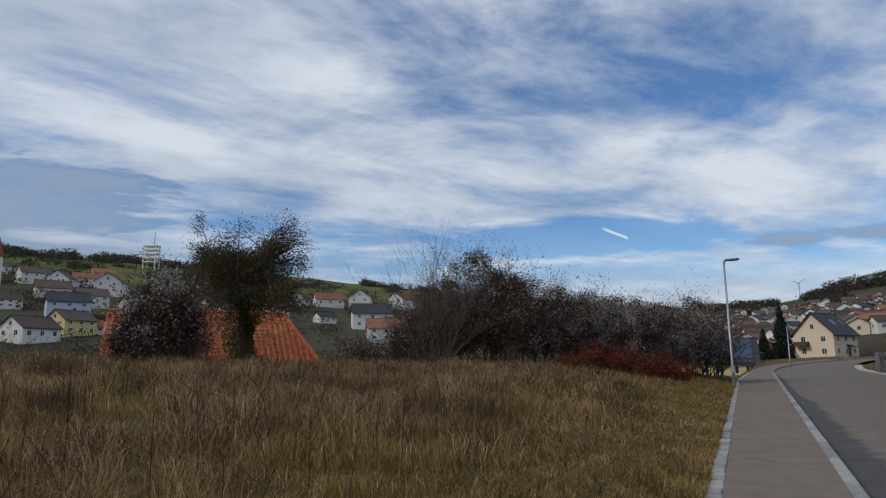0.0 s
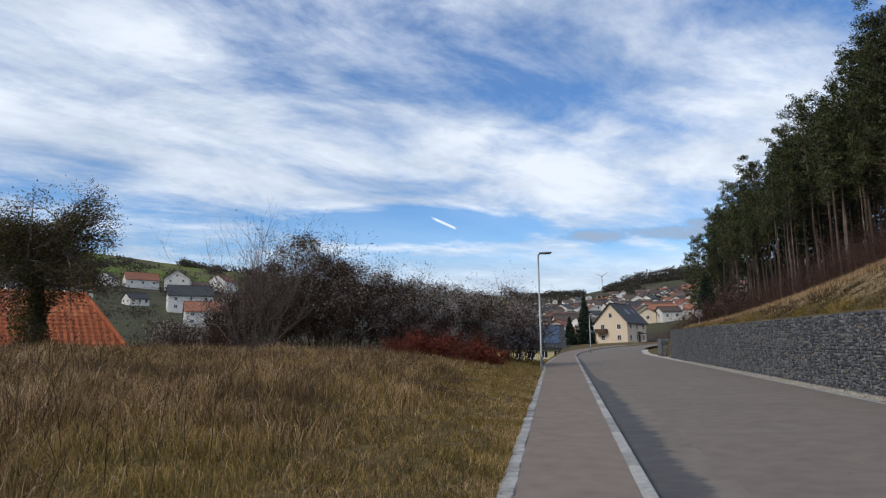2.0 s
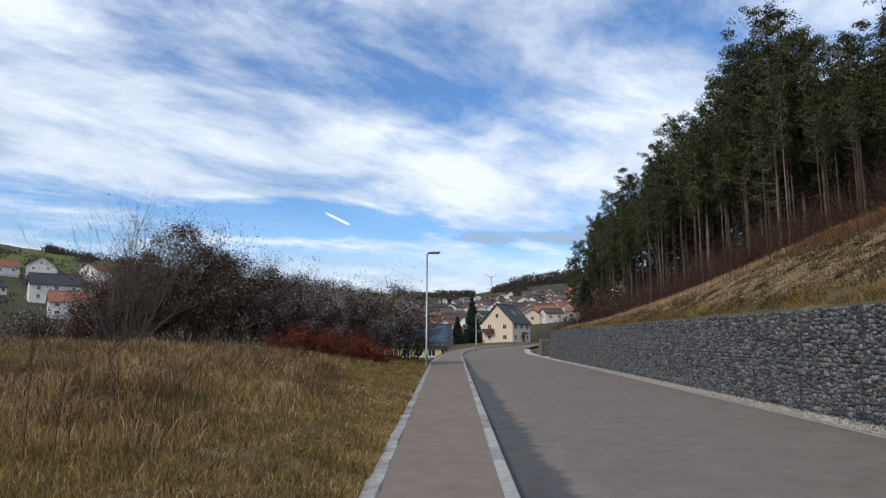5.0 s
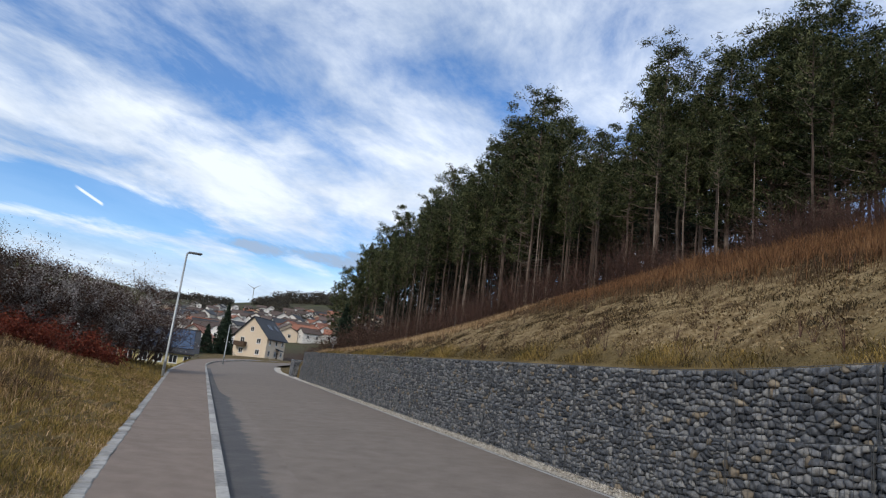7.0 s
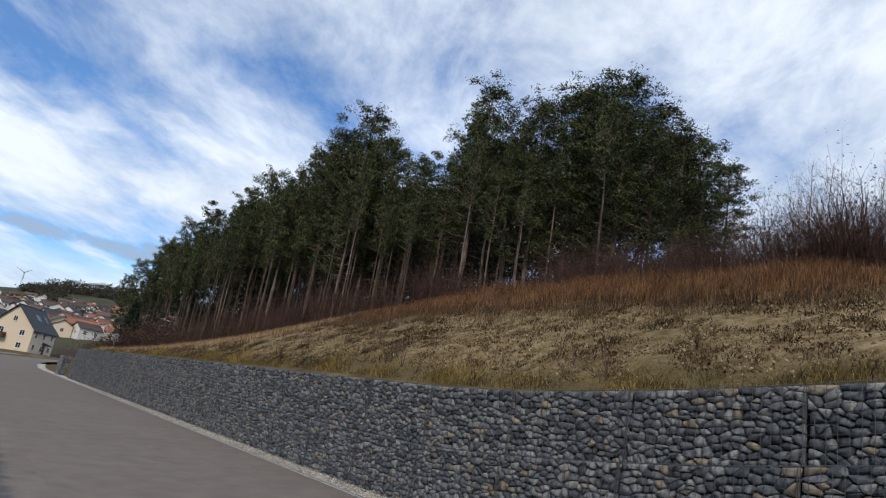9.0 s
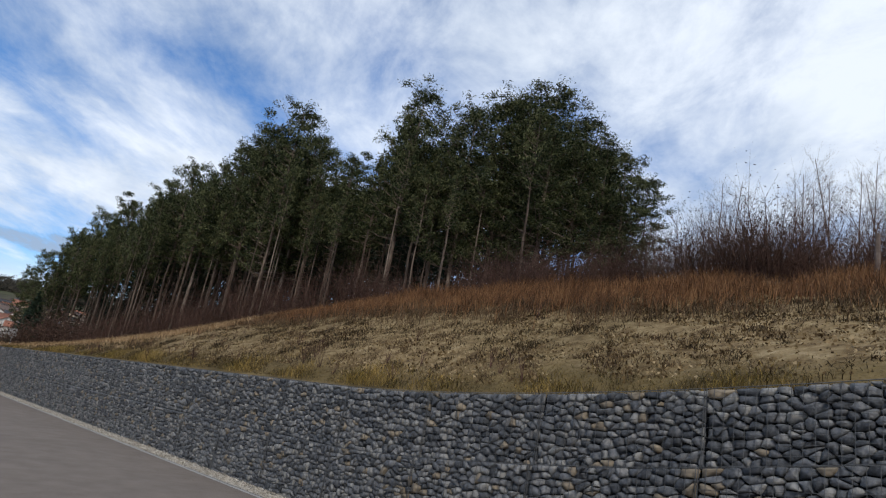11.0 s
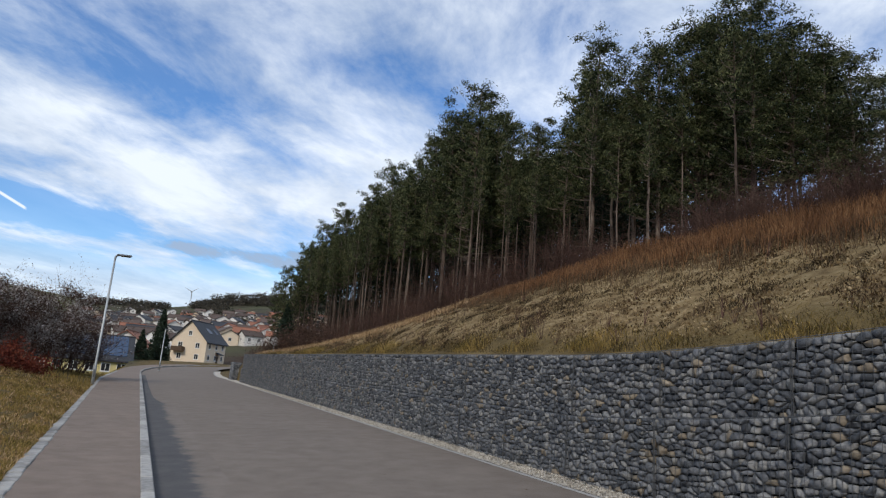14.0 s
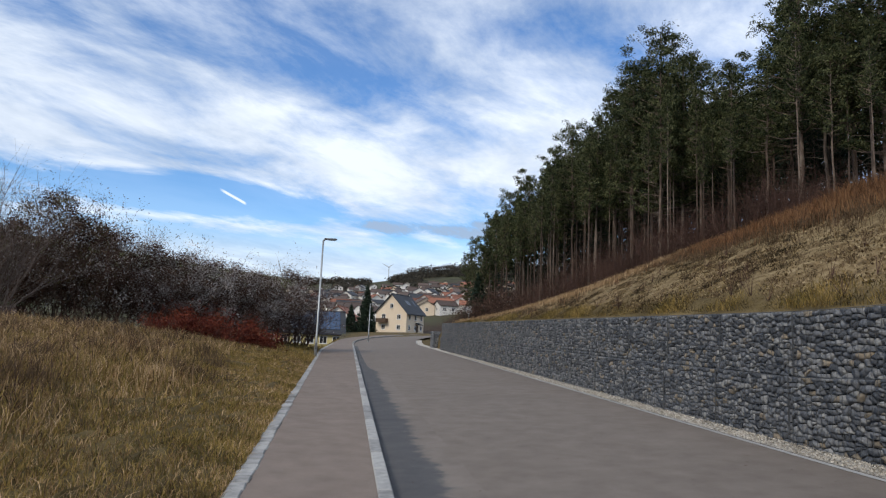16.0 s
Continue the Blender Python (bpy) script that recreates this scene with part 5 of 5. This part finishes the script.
def pear_tree():
    r = np.random.default_rng(61)
    x, y = polar(-44.0, 27.5)
    z = lz(x, y)
    t = empty("pear_tree", pose(x, y, z - 0.3), "old leafless fruit tree with ivy-covered trunk and twigs", "tree")
    out, tips = [], []
    trunk = [(0, 0, 0), (0.05, 0, 1.4), (-0.05, 0.1, 2.8), (0.0, 0.0, 4.2)]
    part("trunk", mesh_of("trunk", *tube(trunk, [0.3, 0.26, 0.22, 0.14], 9), M_BARK, True), None, t)
    for k in range(17):
        a = k * 2.4 + r.normal(0, 0.3)
        zz = r.uniform(2.6, 4.3)
        w_ = np.array((math.cos(a), math.sin(a), r.uniform(0.0, 1.0)))
        w_ /= np.linalg.norm(w_)
        grow((0, 0, zz), w_, r.uniform(1.5, 2.1), 0.075, 3, r, out, tips, (4, 6), 0.8, 0.1, 5, 0.58)
    tagged(part("branchwork", join(*out), M_TWIG, t), kind="stuff")
    n_ = 15000
    zz = r.uniform(0.2, 5.2, n_)
    a = r.uniform(0, 6.28, n_)
    rad = (0.62 + 0.22 * np.sin(zz * 2.3 + a) + 0.75 * smooth_step(1.8, 4.2, zz)) * np.sqrt(r.random(n_))
    V, F = leaves(np.stack([rad * np.cos(a), rad * np.sin(a), zz], 1), 0.045, 1.0, r)
    part("ivy", mesh_of("ivy", V, F, M_OLIVE), None, t, "dull green ivy round the trunk")
    P = around([q for q in tips if q[0][2] < 5.8], 13000, 0.2, r)
    V, F = leaves(P, 0.038, 0.9, r)
    part("withered_foliage", mesh_of("withered_foliage", V, F, M_DRYLEAF), None, t, "withered brown leaves")
    P = around([q for q in tips if q[0][2] > 2.6], 26000, 0.13, r)
    V, F = leaves(P, 0.036, 0.9, r)
    part("lichen", mesh_of("lichen", V, F, M_OLIVE), None, t, "grey-green lichen on the twigs")


pear_tree()
for i, (az, d, w, h) in enumerate([(-51.9, 23.5, 0.7, 1.9), (-50.3, 24.0, 1.1, 2.75), (-48.6, 25.0, 0.7, 2.2)]):
    x, y = polar(az, d)
    shrub(x, y, w, h, 160 + i, M_TWIG_RED, [DRY(4200), FLF(650, 0.3)], "dense shrub with withered leaves and grey seed heads", stems=16, group="shrubs below the meadow", lean=0.26, depth=2, thick=0.025, dome=1.25)
for i, (az, d, w, h) in enumerate([(-36.0, 33, 2.4, 2.0), (-33.8, 33, 2.4, 1.7), (-38.2, 36, 2.6, 3.2), (-31.2, 35, 2.2, 1.6)]):
    x, y = polar(az, d)
    shrub(x, y, w, h, 170 + i, M_TWIG_RED, [DRY(1800), FLF(400 if i != 2 else 0, 0.3)] if i != 2 else [DRY(2600)], "low brown shrub at the meadow edge", stems=14, group="shrubs below the meadow", lean=0.5)
# red brambles
for i, (az, d, w, h) in enumerate([(-15.2, 30.5, 2.2, 1.15), (-13.0, 31, 2.6, 1.4), (-10.8, 31.5, 2.4, 1.2), (-8.6, 32, 2.0, 0.75)]):
    x, y = polar(az, d)
    shrub(x, y, w, h, 180 + i, M_TWIG_RED, [("leafage", M_REDLEAF, 5200, 0.05, 0.9, 0.2, 0.0)], "low red-leaved bramble bush in the dry grass", "bramble_bush", "bush", 30, 0.2, 1, "red brambles", 0.9, 0.012)

# thicket on the brow right of the pines: leafless saplings


def sapling(seed, h, depth=3, label="slender leafless sapling with grey twigs"):
    r = np.random.default_rng(seed)
    t = empty("bare_sapling", pose(0, 0, -60), label, "tree", "saplings on the brow")
    out, tips = [], []
    drift = r.normal(0, 0.07, 2)
    pts = [np.array((drift[0] * k + r.normal(0, 0.02), drift[1] * k + r.normal(0, 0.02), h * k / 6)) for k in range(7)]
    part("trunk", tube(pts, [0.036 * (1 - k / 7.2) * h / 6 + 0.003 for k in range(7)], 5, False), M_TWIG_DARK, t)
    for k in range(int(12 + h * 5)):
        f = r.uniform(0.22, 0.98)
        i = min(int(f * 6), 5)
        p = pts[i] + (pts[i + 1] - pts[i]) * (f * 6 - i)
        a = r.uniform(0, 6.28)
        w_ = np.array((math.cos(a), math.sin(a), r.uniform(0.7, 1.5)))
        w_ /= np.linalg.norm(w_)
        grow(p, w_, h * 0.24 * (1.15 - f * 0.7), 0.011 * (1.25 - f), depth - 1, r, out, tips, (4, 6), 0.55, 0.2, 3, 0.55)
    tagged(part("twigwork", join(*out), M_TWIG_DARK, t), kind="stuff")
    return t


SAPS = [sapling(201, 6.0, 3), sapling(202, 5.2, 3), sapling(203, 6.6, 3), sapling(204, 4.0, 2), sapling(205, 3.0, 2)]
BARE_AZ, BARE_EL = [58, 61, 64.6, 67.4, 70, 72, 73.6, 75.6, 79, 90], [0.36, 0.375, 0.465, 0.44, 0.455, 0.485, 0.50, 0.48, 0.495, 0.48]
sr = np.random.default_rng(17)
for k in range(105):
    az = 59 + 29 * ((k + sr.random()) / 105)
    d = sr.uniform(16.5, 24)
    x, y = polar(az, d)
    z = lz(x, y)
    top = 1.6 + d * float(np.interp(az, BARE_AZ, BARE_EL)) * (sr.uniform(0.9, 1.0) if k % 3 == 0 else sr.uniform(0.66, 0.86))
    j = int(sr.integers(3)) if k % 3 == 0 else 3 + int(sr.integers(2))
    h0 = (6.0, 5.2, 6.6, 4.0, 3.0)[j]
    s = max(0.3, (top - z) / h0)
    copy_thing(SAPS[j], Matrix.Identity(4)).matrix_basis = pose(x, y, z - 0.1, 0, 0, sr.uniform(0, 360)) @ Matrix.Diagonal((min(s, 1.2), min(s, 1.2), s, 1))
for p in SAPS:
    for o in (*p.children_recursive, p):
        bpy.data.objects.remove(o)

# brush under the pines and along the brow
BR = []
for i in range(6):
    BR.append(shrub(0, 0, 2.4, 1.9, 220 + i, M_TWIG_RED, [("foliage", M_DRYLEAF, 900, 0.03, 0.6, 0.14, 0.0)], "tangled leafless undergrowth at the wood's edge", "undergrowth", "shrub", 30, 0.0, 1, "undergrowth of the wood", 0.5, 0.012, -70))
for k in range(220):
    if k < 95:
        y = sr.uniform(18, 66)
        x = float(np.interp(y, [18, 27, 36, 50, 66], [17.5, 15.3, 13.2, 10.6, 9.2])) + sr.uniform(-0.2, 4.5)
        s = sr.uniform(0.7, 1.35)
    else:
        az = sr.uniform(44, 60) if k < 140 else sr.uniform(58, 89)
        x, y = polar(az, 15.4 / math.sin(radians(az)) + sr.uniform(0, 4.5))
        s = sr.uniform(0.6, 0.95) if k < 140 else sr.uniform(0.6, 1.08)
    copy_thing(BR[int(sr.integers(6))], Matrix.Identity(4)).matrix_basis = pose(x, y, lz(x, y) - 0.15, 0, 0, sr.uniform(0, 360)) @ Matrix.Diagonal((s, s, s * sr.uniform(0.8, 1.25), 1))
for k in range(70):
    y = sr.uniform(16, 74)
    x = float(np.interp(y, [16, 36, 50, 74], [24, 20, 17, 14])) + sr.uniform(0, 12)
    if math.degrees(math.atan2(x, y)) < 10.5:
        continue
    s = sr.uniform(1.8, 2.8)
    copy_thing(BR[int(sr.integers(6))], Matrix.Identity(4)).matrix_basis = pose(x, y, lz(x, y) - 0.3, 0, 0, sr.uniform(0, 360)) @ Matrix.Diagonal((s * 1.2, s * 1.2, s, 1))
for p in BR:
    for o in (*p.children_recursive, p):
        bpy.data.objects.remove(o)
# reddish bushes at the wall's far end and beyond the bend
for i, (x, y, w, h) in enumerate([(8.6, 46, 2.2, 1.7), (9.4, 42, 2.2, 1.9), (9.2, 53, 2.6, 2.4), (10.5, 62, 3.2, 3.4), (8.0, 57.5, 1.3, 0.8), (12.5, 72, 3.4, 3.6), (16.5, 112, 4.0, 3.4), (18.5, 108, 4.0, 3.6), (20.0, 118, 4.2, 4.0), (14.2, 88, 3.2, 3.0), (15.0, 97, 3.4, 3.2)]):
    shrub(x, y, w, h, 240 + i, M_TWIG_RED, [("foliage", M_DRYLEAF, 2200, 0.055, 0.9, 0.2, 0.05)], "reddish-brown leafless bush above the wall end", stems=26, group="bushes above the wall", lean=0.5, thick=0.014)


def wooden_post(x, y, h):
    t = new("wooden_post", mesh_of("wooden_post", *tube([(0, 0, -0.3), (0, 0, h * 0.5), (0.02, 0, h)], [0.06, 0.055, 0.05], 7), M_TWIG))
    t.matrix_basis = pose(x, y, lz(x, y), 2, -3, 0)
    tagged(t, "weathered grey wooden post on the brow", "post")


x, y = polar(76.4, 14.6)
wooden_post(x, y, 1.0)

# far woods on the sky line: stuff
fr = np.random.default_rng(41)
n = 11000
az = np.where(fr.random(n) < 0.6, fr.uniform(-66, -27, n), fr.uniform(-5, 16, n))
d = fr.uniform(585, 665, n)
low = fr.random(n) < 0.6
d = np.where(low, np.where(az > -8, fr.uniform(330, 600, n), fr.uniform(130, 600, n)), d)
x, y = d * np.sin(np.radians(az)), d * np.cos(np.radians(az))
clump = np.array([noise.noise((float(a) * 0.35, float(b) * 0.02, 5.0)) for a, b in zip(az, d)])
keep = (clump > np.where(low, np.where(az > -8, 0.22, 0.08), -0.12)) & (low | (az < -45) | (az > 0) | (clump > 0.3))
x, y, d, az = x[keep], y[keep], d[keep], az[keep]
n = len(x)
hgt = fr.uniform(2, 8, n) * np.where((az > 4) & (d > 580), 1.4, 0.8) * np.clip(d / 400, 0.45, 1)
cx, cy = np.repeat(x, 26), np.repeat(y, 26)
cz = land(cx, cy) + np.repeat(hgt, 26) * fr.random(n * 26)
P = np.stack([cx + fr.normal(0, 1.8, n * 26), cy + fr.normal(0, 1.8, n * 26), cz], 1)
V, F = leaves(P, np.clip(np.repeat(d, 26) * 0.0017, 0.3, 0.9), 0.8, fr)
stuff("far_trees", V, F, M_FARWOOD, "distant leafless woods and hedgerows on the hills", "woods")

# ---------------------------------------------------------------- grass
gr = np.random.default_rng(51)


def patchy(x, y, s, seed):
    return np.array([noise.noise((float(a) * s, float(b) * s, seed)) for a, b in zip(x, y)])


def field_of(n_, az0, az1, d0, d1, power=1.6):
    az = gr.uniform(az0, az1, n_)
    d = d0 + (d1 - d0) * gr.random(n_) ** power
    return d * np.sin(np.radians(az)), d * np.cos(np.radians(az)), d


# tall dry grass of the meadow
x, y, d = field_of(190000, -75, -1, 3.0, 31, 1.25)
p = patchy(x, y, 0.45, 3.0)
tallness = smooth_step(0.6, 5.0, edge_x(y) - x + p * 1.5)
ok = (x < edge_x(y) - 0.12) & (gr.random(len(x)) < 0.45 + 0.55 * tallness)
x, y, d, p, tl = x[ok], y[ok], d[ok], p[ok], tallness[ok]
p2 = patchy(x, y, 1.6, 13.0)
az_ = np.degrees(np.arctan2(x, y))
track = np.exp(-((az_ + 52.5) / 1.6) ** 2) * smooth_step(24, 16, d)
h = (0.11 + 0.29 * tl) * (1 + 0.7 * p + 0.75 * p2) * (1 - 0.75 * track)
V, F = blades(np.stack([x, y, land(x, y) - 0.02], 1), np.clip(h, 0.05, 0.8), np.clip(0.004 + d * 0.00055, 0, 0.02), 1.15, gr)
p3 = patchy(x, y, 0.3, 44.0)
dry = gr.random(len(x)) < np.clip(0.25 + 0.5 * tl + 0.6 * p + 0.55 * p3 - 0.6 * track, 0.06, 0.96)
kind_ = np.where(dry, np.where(gr.random(len(x)) < 0.25 + 0.9 * p3 + 0.3 * p2, 2, 0), 1).astype(np.int32)
F3 = F.reshape(-1, 3, 3)
me = mesh_of("meadow_grass", V, F, [M_STRAW, M_GREENGRASS, M_BROWNGRASS])
me.polygons.foreach_set("material_index", np.repeat(kind_, 3))
tagged(new("meadow_grass", me), "tall dry straw-coloured meadow grass with green patches", "grass", "", "stuff")
# short green-yellow turf beside the pavement
n = 70000
y = 3 + 30 * gr.random(n) ** 1.5
x = edge_x(y) - 0.14 - 5.0 * gr.random(n) ** 1.4
p = patchy(x, y, 0.8, 71.0)
V, F = blades(np.stack([x, y, land(x, y) - 0.015], 1), np.clip(0.10 * (1 + 0.8 * p), 0.04, 0.2), np.clip(0.005 + y * 0.0005, 0, 0.018), 1.1, gr)
me = mesh_of("verge_turf", V, F, [M_GREENGRASS, M_STRAW])
me.polygons.foreach_set("material_index", np.repeat((gr.random(n) < 0.35 - 0.6 * p).astype(np.int32), 3))
tagged(new("verge_turf", me), "short yellow-green turf beside the pavement", "grass", "", "stuff")
# withered clumps in the meadow
x, y, d = field_of(70, -68, -9, 6, 27, 0.9)
ok = x < edge_x(y) - 2.2
x, y = np.repeat(x[ok], 240), np.repeat(y[ok], 240)
x, y = x + gr.normal(0, 0.22, len(x)), y + gr.normal(0, 0.22, len(y))
V, F = blades(np.stack([x, y, land(x, y) - 0.02], 1), 0.5, 0.007, 0.6, gr)
stuff("withered_clumps", V, F, M_BROWNGRASS, "grey-brown withered herb clumps in the meadow", "weeds")
# dark weed stalks
x, y, d = field_of(420, -70, -8, 5, 28, 1.0)
ok = x < edge_x(y) - 2.5
x, y = x[ok], y[ok]
out = []
for a, b in zip(x, y):
    z = lz(a, b)
    hh = gr.uniform(0.45, 1.1)
    q = gr.normal(0, 0.08, 2)
    out.append(tube([(a, b, z), (a + q[0], b + q[1], z + hh * 0.6), (a + q[0] * 2, b + q[1] * 2, z + hh)], [0.005, 0.004, 0.002], 3, False))
    for _ in range(4):
        s = gr.uniform(0.5, 0.95)
        w_ = gr.normal(0, 0.1, 2)
        p0 = np.array((a + q[0] * s, b + q[1] * s, z + hh * s))
        out.append(tube([p0, p0 + (w_[0], w_[1], 0.14)], [0.003, 0.0015], 3, False))
V, F = join(*out)
stuff("weed_stalks", V, F, M_TWIG_RED, "dark dry weed stalks standing in the meadow", "weeds")
# bank above the wall: fringe, tufts on the scree, rusty grass along the brow
n = 26000
y = -2 + 52 * gr.random(n) ** 1.2
x = X_WALL + 0.62 + np.abs(gr.normal(0, 0.32, n))
p = patchy(x, y, 0.6, 9.0)
V, F = blades(np.stack([x, y, land(x, y) - 0.02], 1), np.clip(0.12 * (1 + 1.8 * p), 0.03, 0.4), 0.009, 1.2, gr)
me = mesh_of("bank_fringe", V, F, [M_TUFT, M_GREENGRASS])
me.polygons.foreach_set("material_index", np.repeat((gr.random(n) < 0.3 + p).astype(np.int32), 3))
tagged(new("bank_fringe_grass", me), "olive and straw grass fringe above the wall", "grass", "", "stuff")
n = 3200
y = gr.uniform(-4, 44, n)
x = gr.uniform(X_WALL + 1.0, X_WALL + 7.2, n)
p = patchy(x, y, 0.4, 21.0)
ok = p + 0.35 * smooth_step(22, 40, y) > -0.18
x, y = np.repeat(x[ok], 24), np.repeat(y[ok], 24)
x, y = x + gr.normal(0, 0.07, len(x)), y + gr.normal(0, 0.09, len(y))
V, F = blades(np.stack([x, y, land(x, y) - 0.02], 1), 0.085, 0.012, 1.4, gr)
stuff("bank_tufts", V, F, M_BROWNGRASS, "withered tufts scattered over the pale scree", "grass")
n = 80000
y = gr.uniform(-5, 40, n)
x = gr.uniform(X_WALL + 0.9, X_WALL + 6.8, n)
V, F = leaves(np.stack([x, y, land(x, y) + gr.uniform(0, 0.03, n)], 1), gr.choice([0.014, 0.02, 0.03], n), 1.3, gr, 0.0)
stuff("scree_stones", V, F, M_CLOD, "loose pale stones and clods on the bank", "scree")
# dark tussocks and clods, each with its own little heap
n = 1500
y = -4 + 46 * gr.random(n) ** 1.1
x = X_WALL + 0.8 + 6.4 * gr.random(n)
p = patchy(x, y, 0.5, 83.0)
ok = p + 0.25 * (x - X_WALL - 3.5) / 3.5 > -0.25
x, y = x[ok], y[ok]
rad = gr.uniform(0.04, 0.13, len(x))
x, y, rad = np.repeat(x, 46), np.repeat(y, 46), np.repeat(rad, 46)
x, y = x + gr.normal(0, 1, len(x)) * rad, y + gr.normal(0, 1, len(y)) * rad * 1.3
V, F = blades(np.stack([x, y, land(x, y) - 0.02], 1), 0.03 + rad * 0.8, 0.013, 1.3, gr)
stuff("bank_tussocks", V, F, M_TUSSOCK, "dark brown tussocks dotted over the bank", "grass")
# leafless stalks on the bank
out = []
for k in range(60):
    b = gr.uniform(6, 30)
    a = X_WALL + (gr.uniform(0.7, 2.0) if k % 2 else gr.uniform(1, 7))
    z = lz(a, b)
    hh = gr.uniform(0.2, 0.55)
    for _ in range(5):
        q = gr.normal(0, 0.14, 2)
        out.append(tube([(a, b, z - 0.02), (a + q[0] * 0.5, b + q[1] * 0.5, z + hh * 0.55), (a + q[0], b + q[1], z + hh * gr.uniform(0.7, 1))], [0.006, 0.004, 0.002], 3, False))
V, F = join(*out)
stuff("bank_stalks", V, F, M_TWIG_RED, "thin reddish leafless stalks on the bank", "weeds")
n = 30000
y = gr.uniform(-6, 36, n)
x = X_WALL + 5.6 + gr.normal(0, 0.75, n)
p = patchy(x, y, 0.7, 61.0)
ok = p > -0.25
x, y, p = x[ok], y[ok], p[ok]
V, F = blades(np.stack([x, y, land(x, y) - 0.02], 1), np.clip(0.22 * (1 + p), 0.06, 0.4), 0.012, 0.9, gr)
stuff("bank_weeds", V, F, M_BROWNGRASS, "dark brown weeds between scree and brow", "weeds")
n = 46000
y = gr.uniform(-6, 34, n)
x = np.interp(y, [-6, 15, 26, 34], [13.4, 13.8, 13.4, 12.6]) + gr.normal(0, 0.95, n)
p = patchy(x, y, 0.5, 31.0)
ok = p > -0.35
x, y, p = x[ok], y[ok], p[ok]
V, F = blades(np.stack([x, y, land(x, y) - 0.02], 1), np.clip(0.46 * (1 + 0.8 * p), 0.12, 0.9) * (0.35 + 0.65 * smooth_step(27, 18, y)), 0.012, 0.6, gr)
stuff("brow_grass", V, F, M_ORANGE, "rusty orange tall grass along the brow", "grass")
n = 16000
y = gr.uniform(24, 64, n)
x = np.interp(y, [24, 36, 50, 64], [11.5, 10.3, 8.9, 8.3]) + gr.normal(0, 1.3, n)
ok = x > X_WALL + 0.7
x, y = x[ok], y[ok]
V, F = blades(np.stack([x, y, land(x, y) - 0.02], 1), 0.3, 0.014, 0.6, gr)
stuff("wood_edge_grass", V, F, M_STRAW, "dry grass along the wood's edge", "grass")
# verge beyond the lamp and round the bend
n = 12000
y = gr.uniform(28, 100, n)
x = edge_x(y) - 0.1 - np.abs(gr.normal(0, 2.2, n))
V, F = blades(np.stack([x, y, land(x, y) - 0.02], 1), 0.2, 0.018, 0.6, gr)
stuff("verge_grass", V, F, M_GREENGRASS, "short yellow-green grass on the verge", "grass")
# fallen leaves on the tarmac
n = 260
x, y = gr.uniform(-1.0, 6.2, n), gr.uniform(5, 40, n)
P = np.stack([x, y, np.where(x < kerb_x(y), rise(y) + 0.106, road_z(x - 0.1, y) + 0.012)], 1)
V, F = leaves(P, 0.022, 0.9, gr)
V[:, 2] = np.repeat(P[:, 2], 4) + gr.uniform(-0.002, 0.006, len(V))
stuff("fallen_leaves", V, F, M_DRYLEAF, "scattered fallen leaves on the road", "leaves")
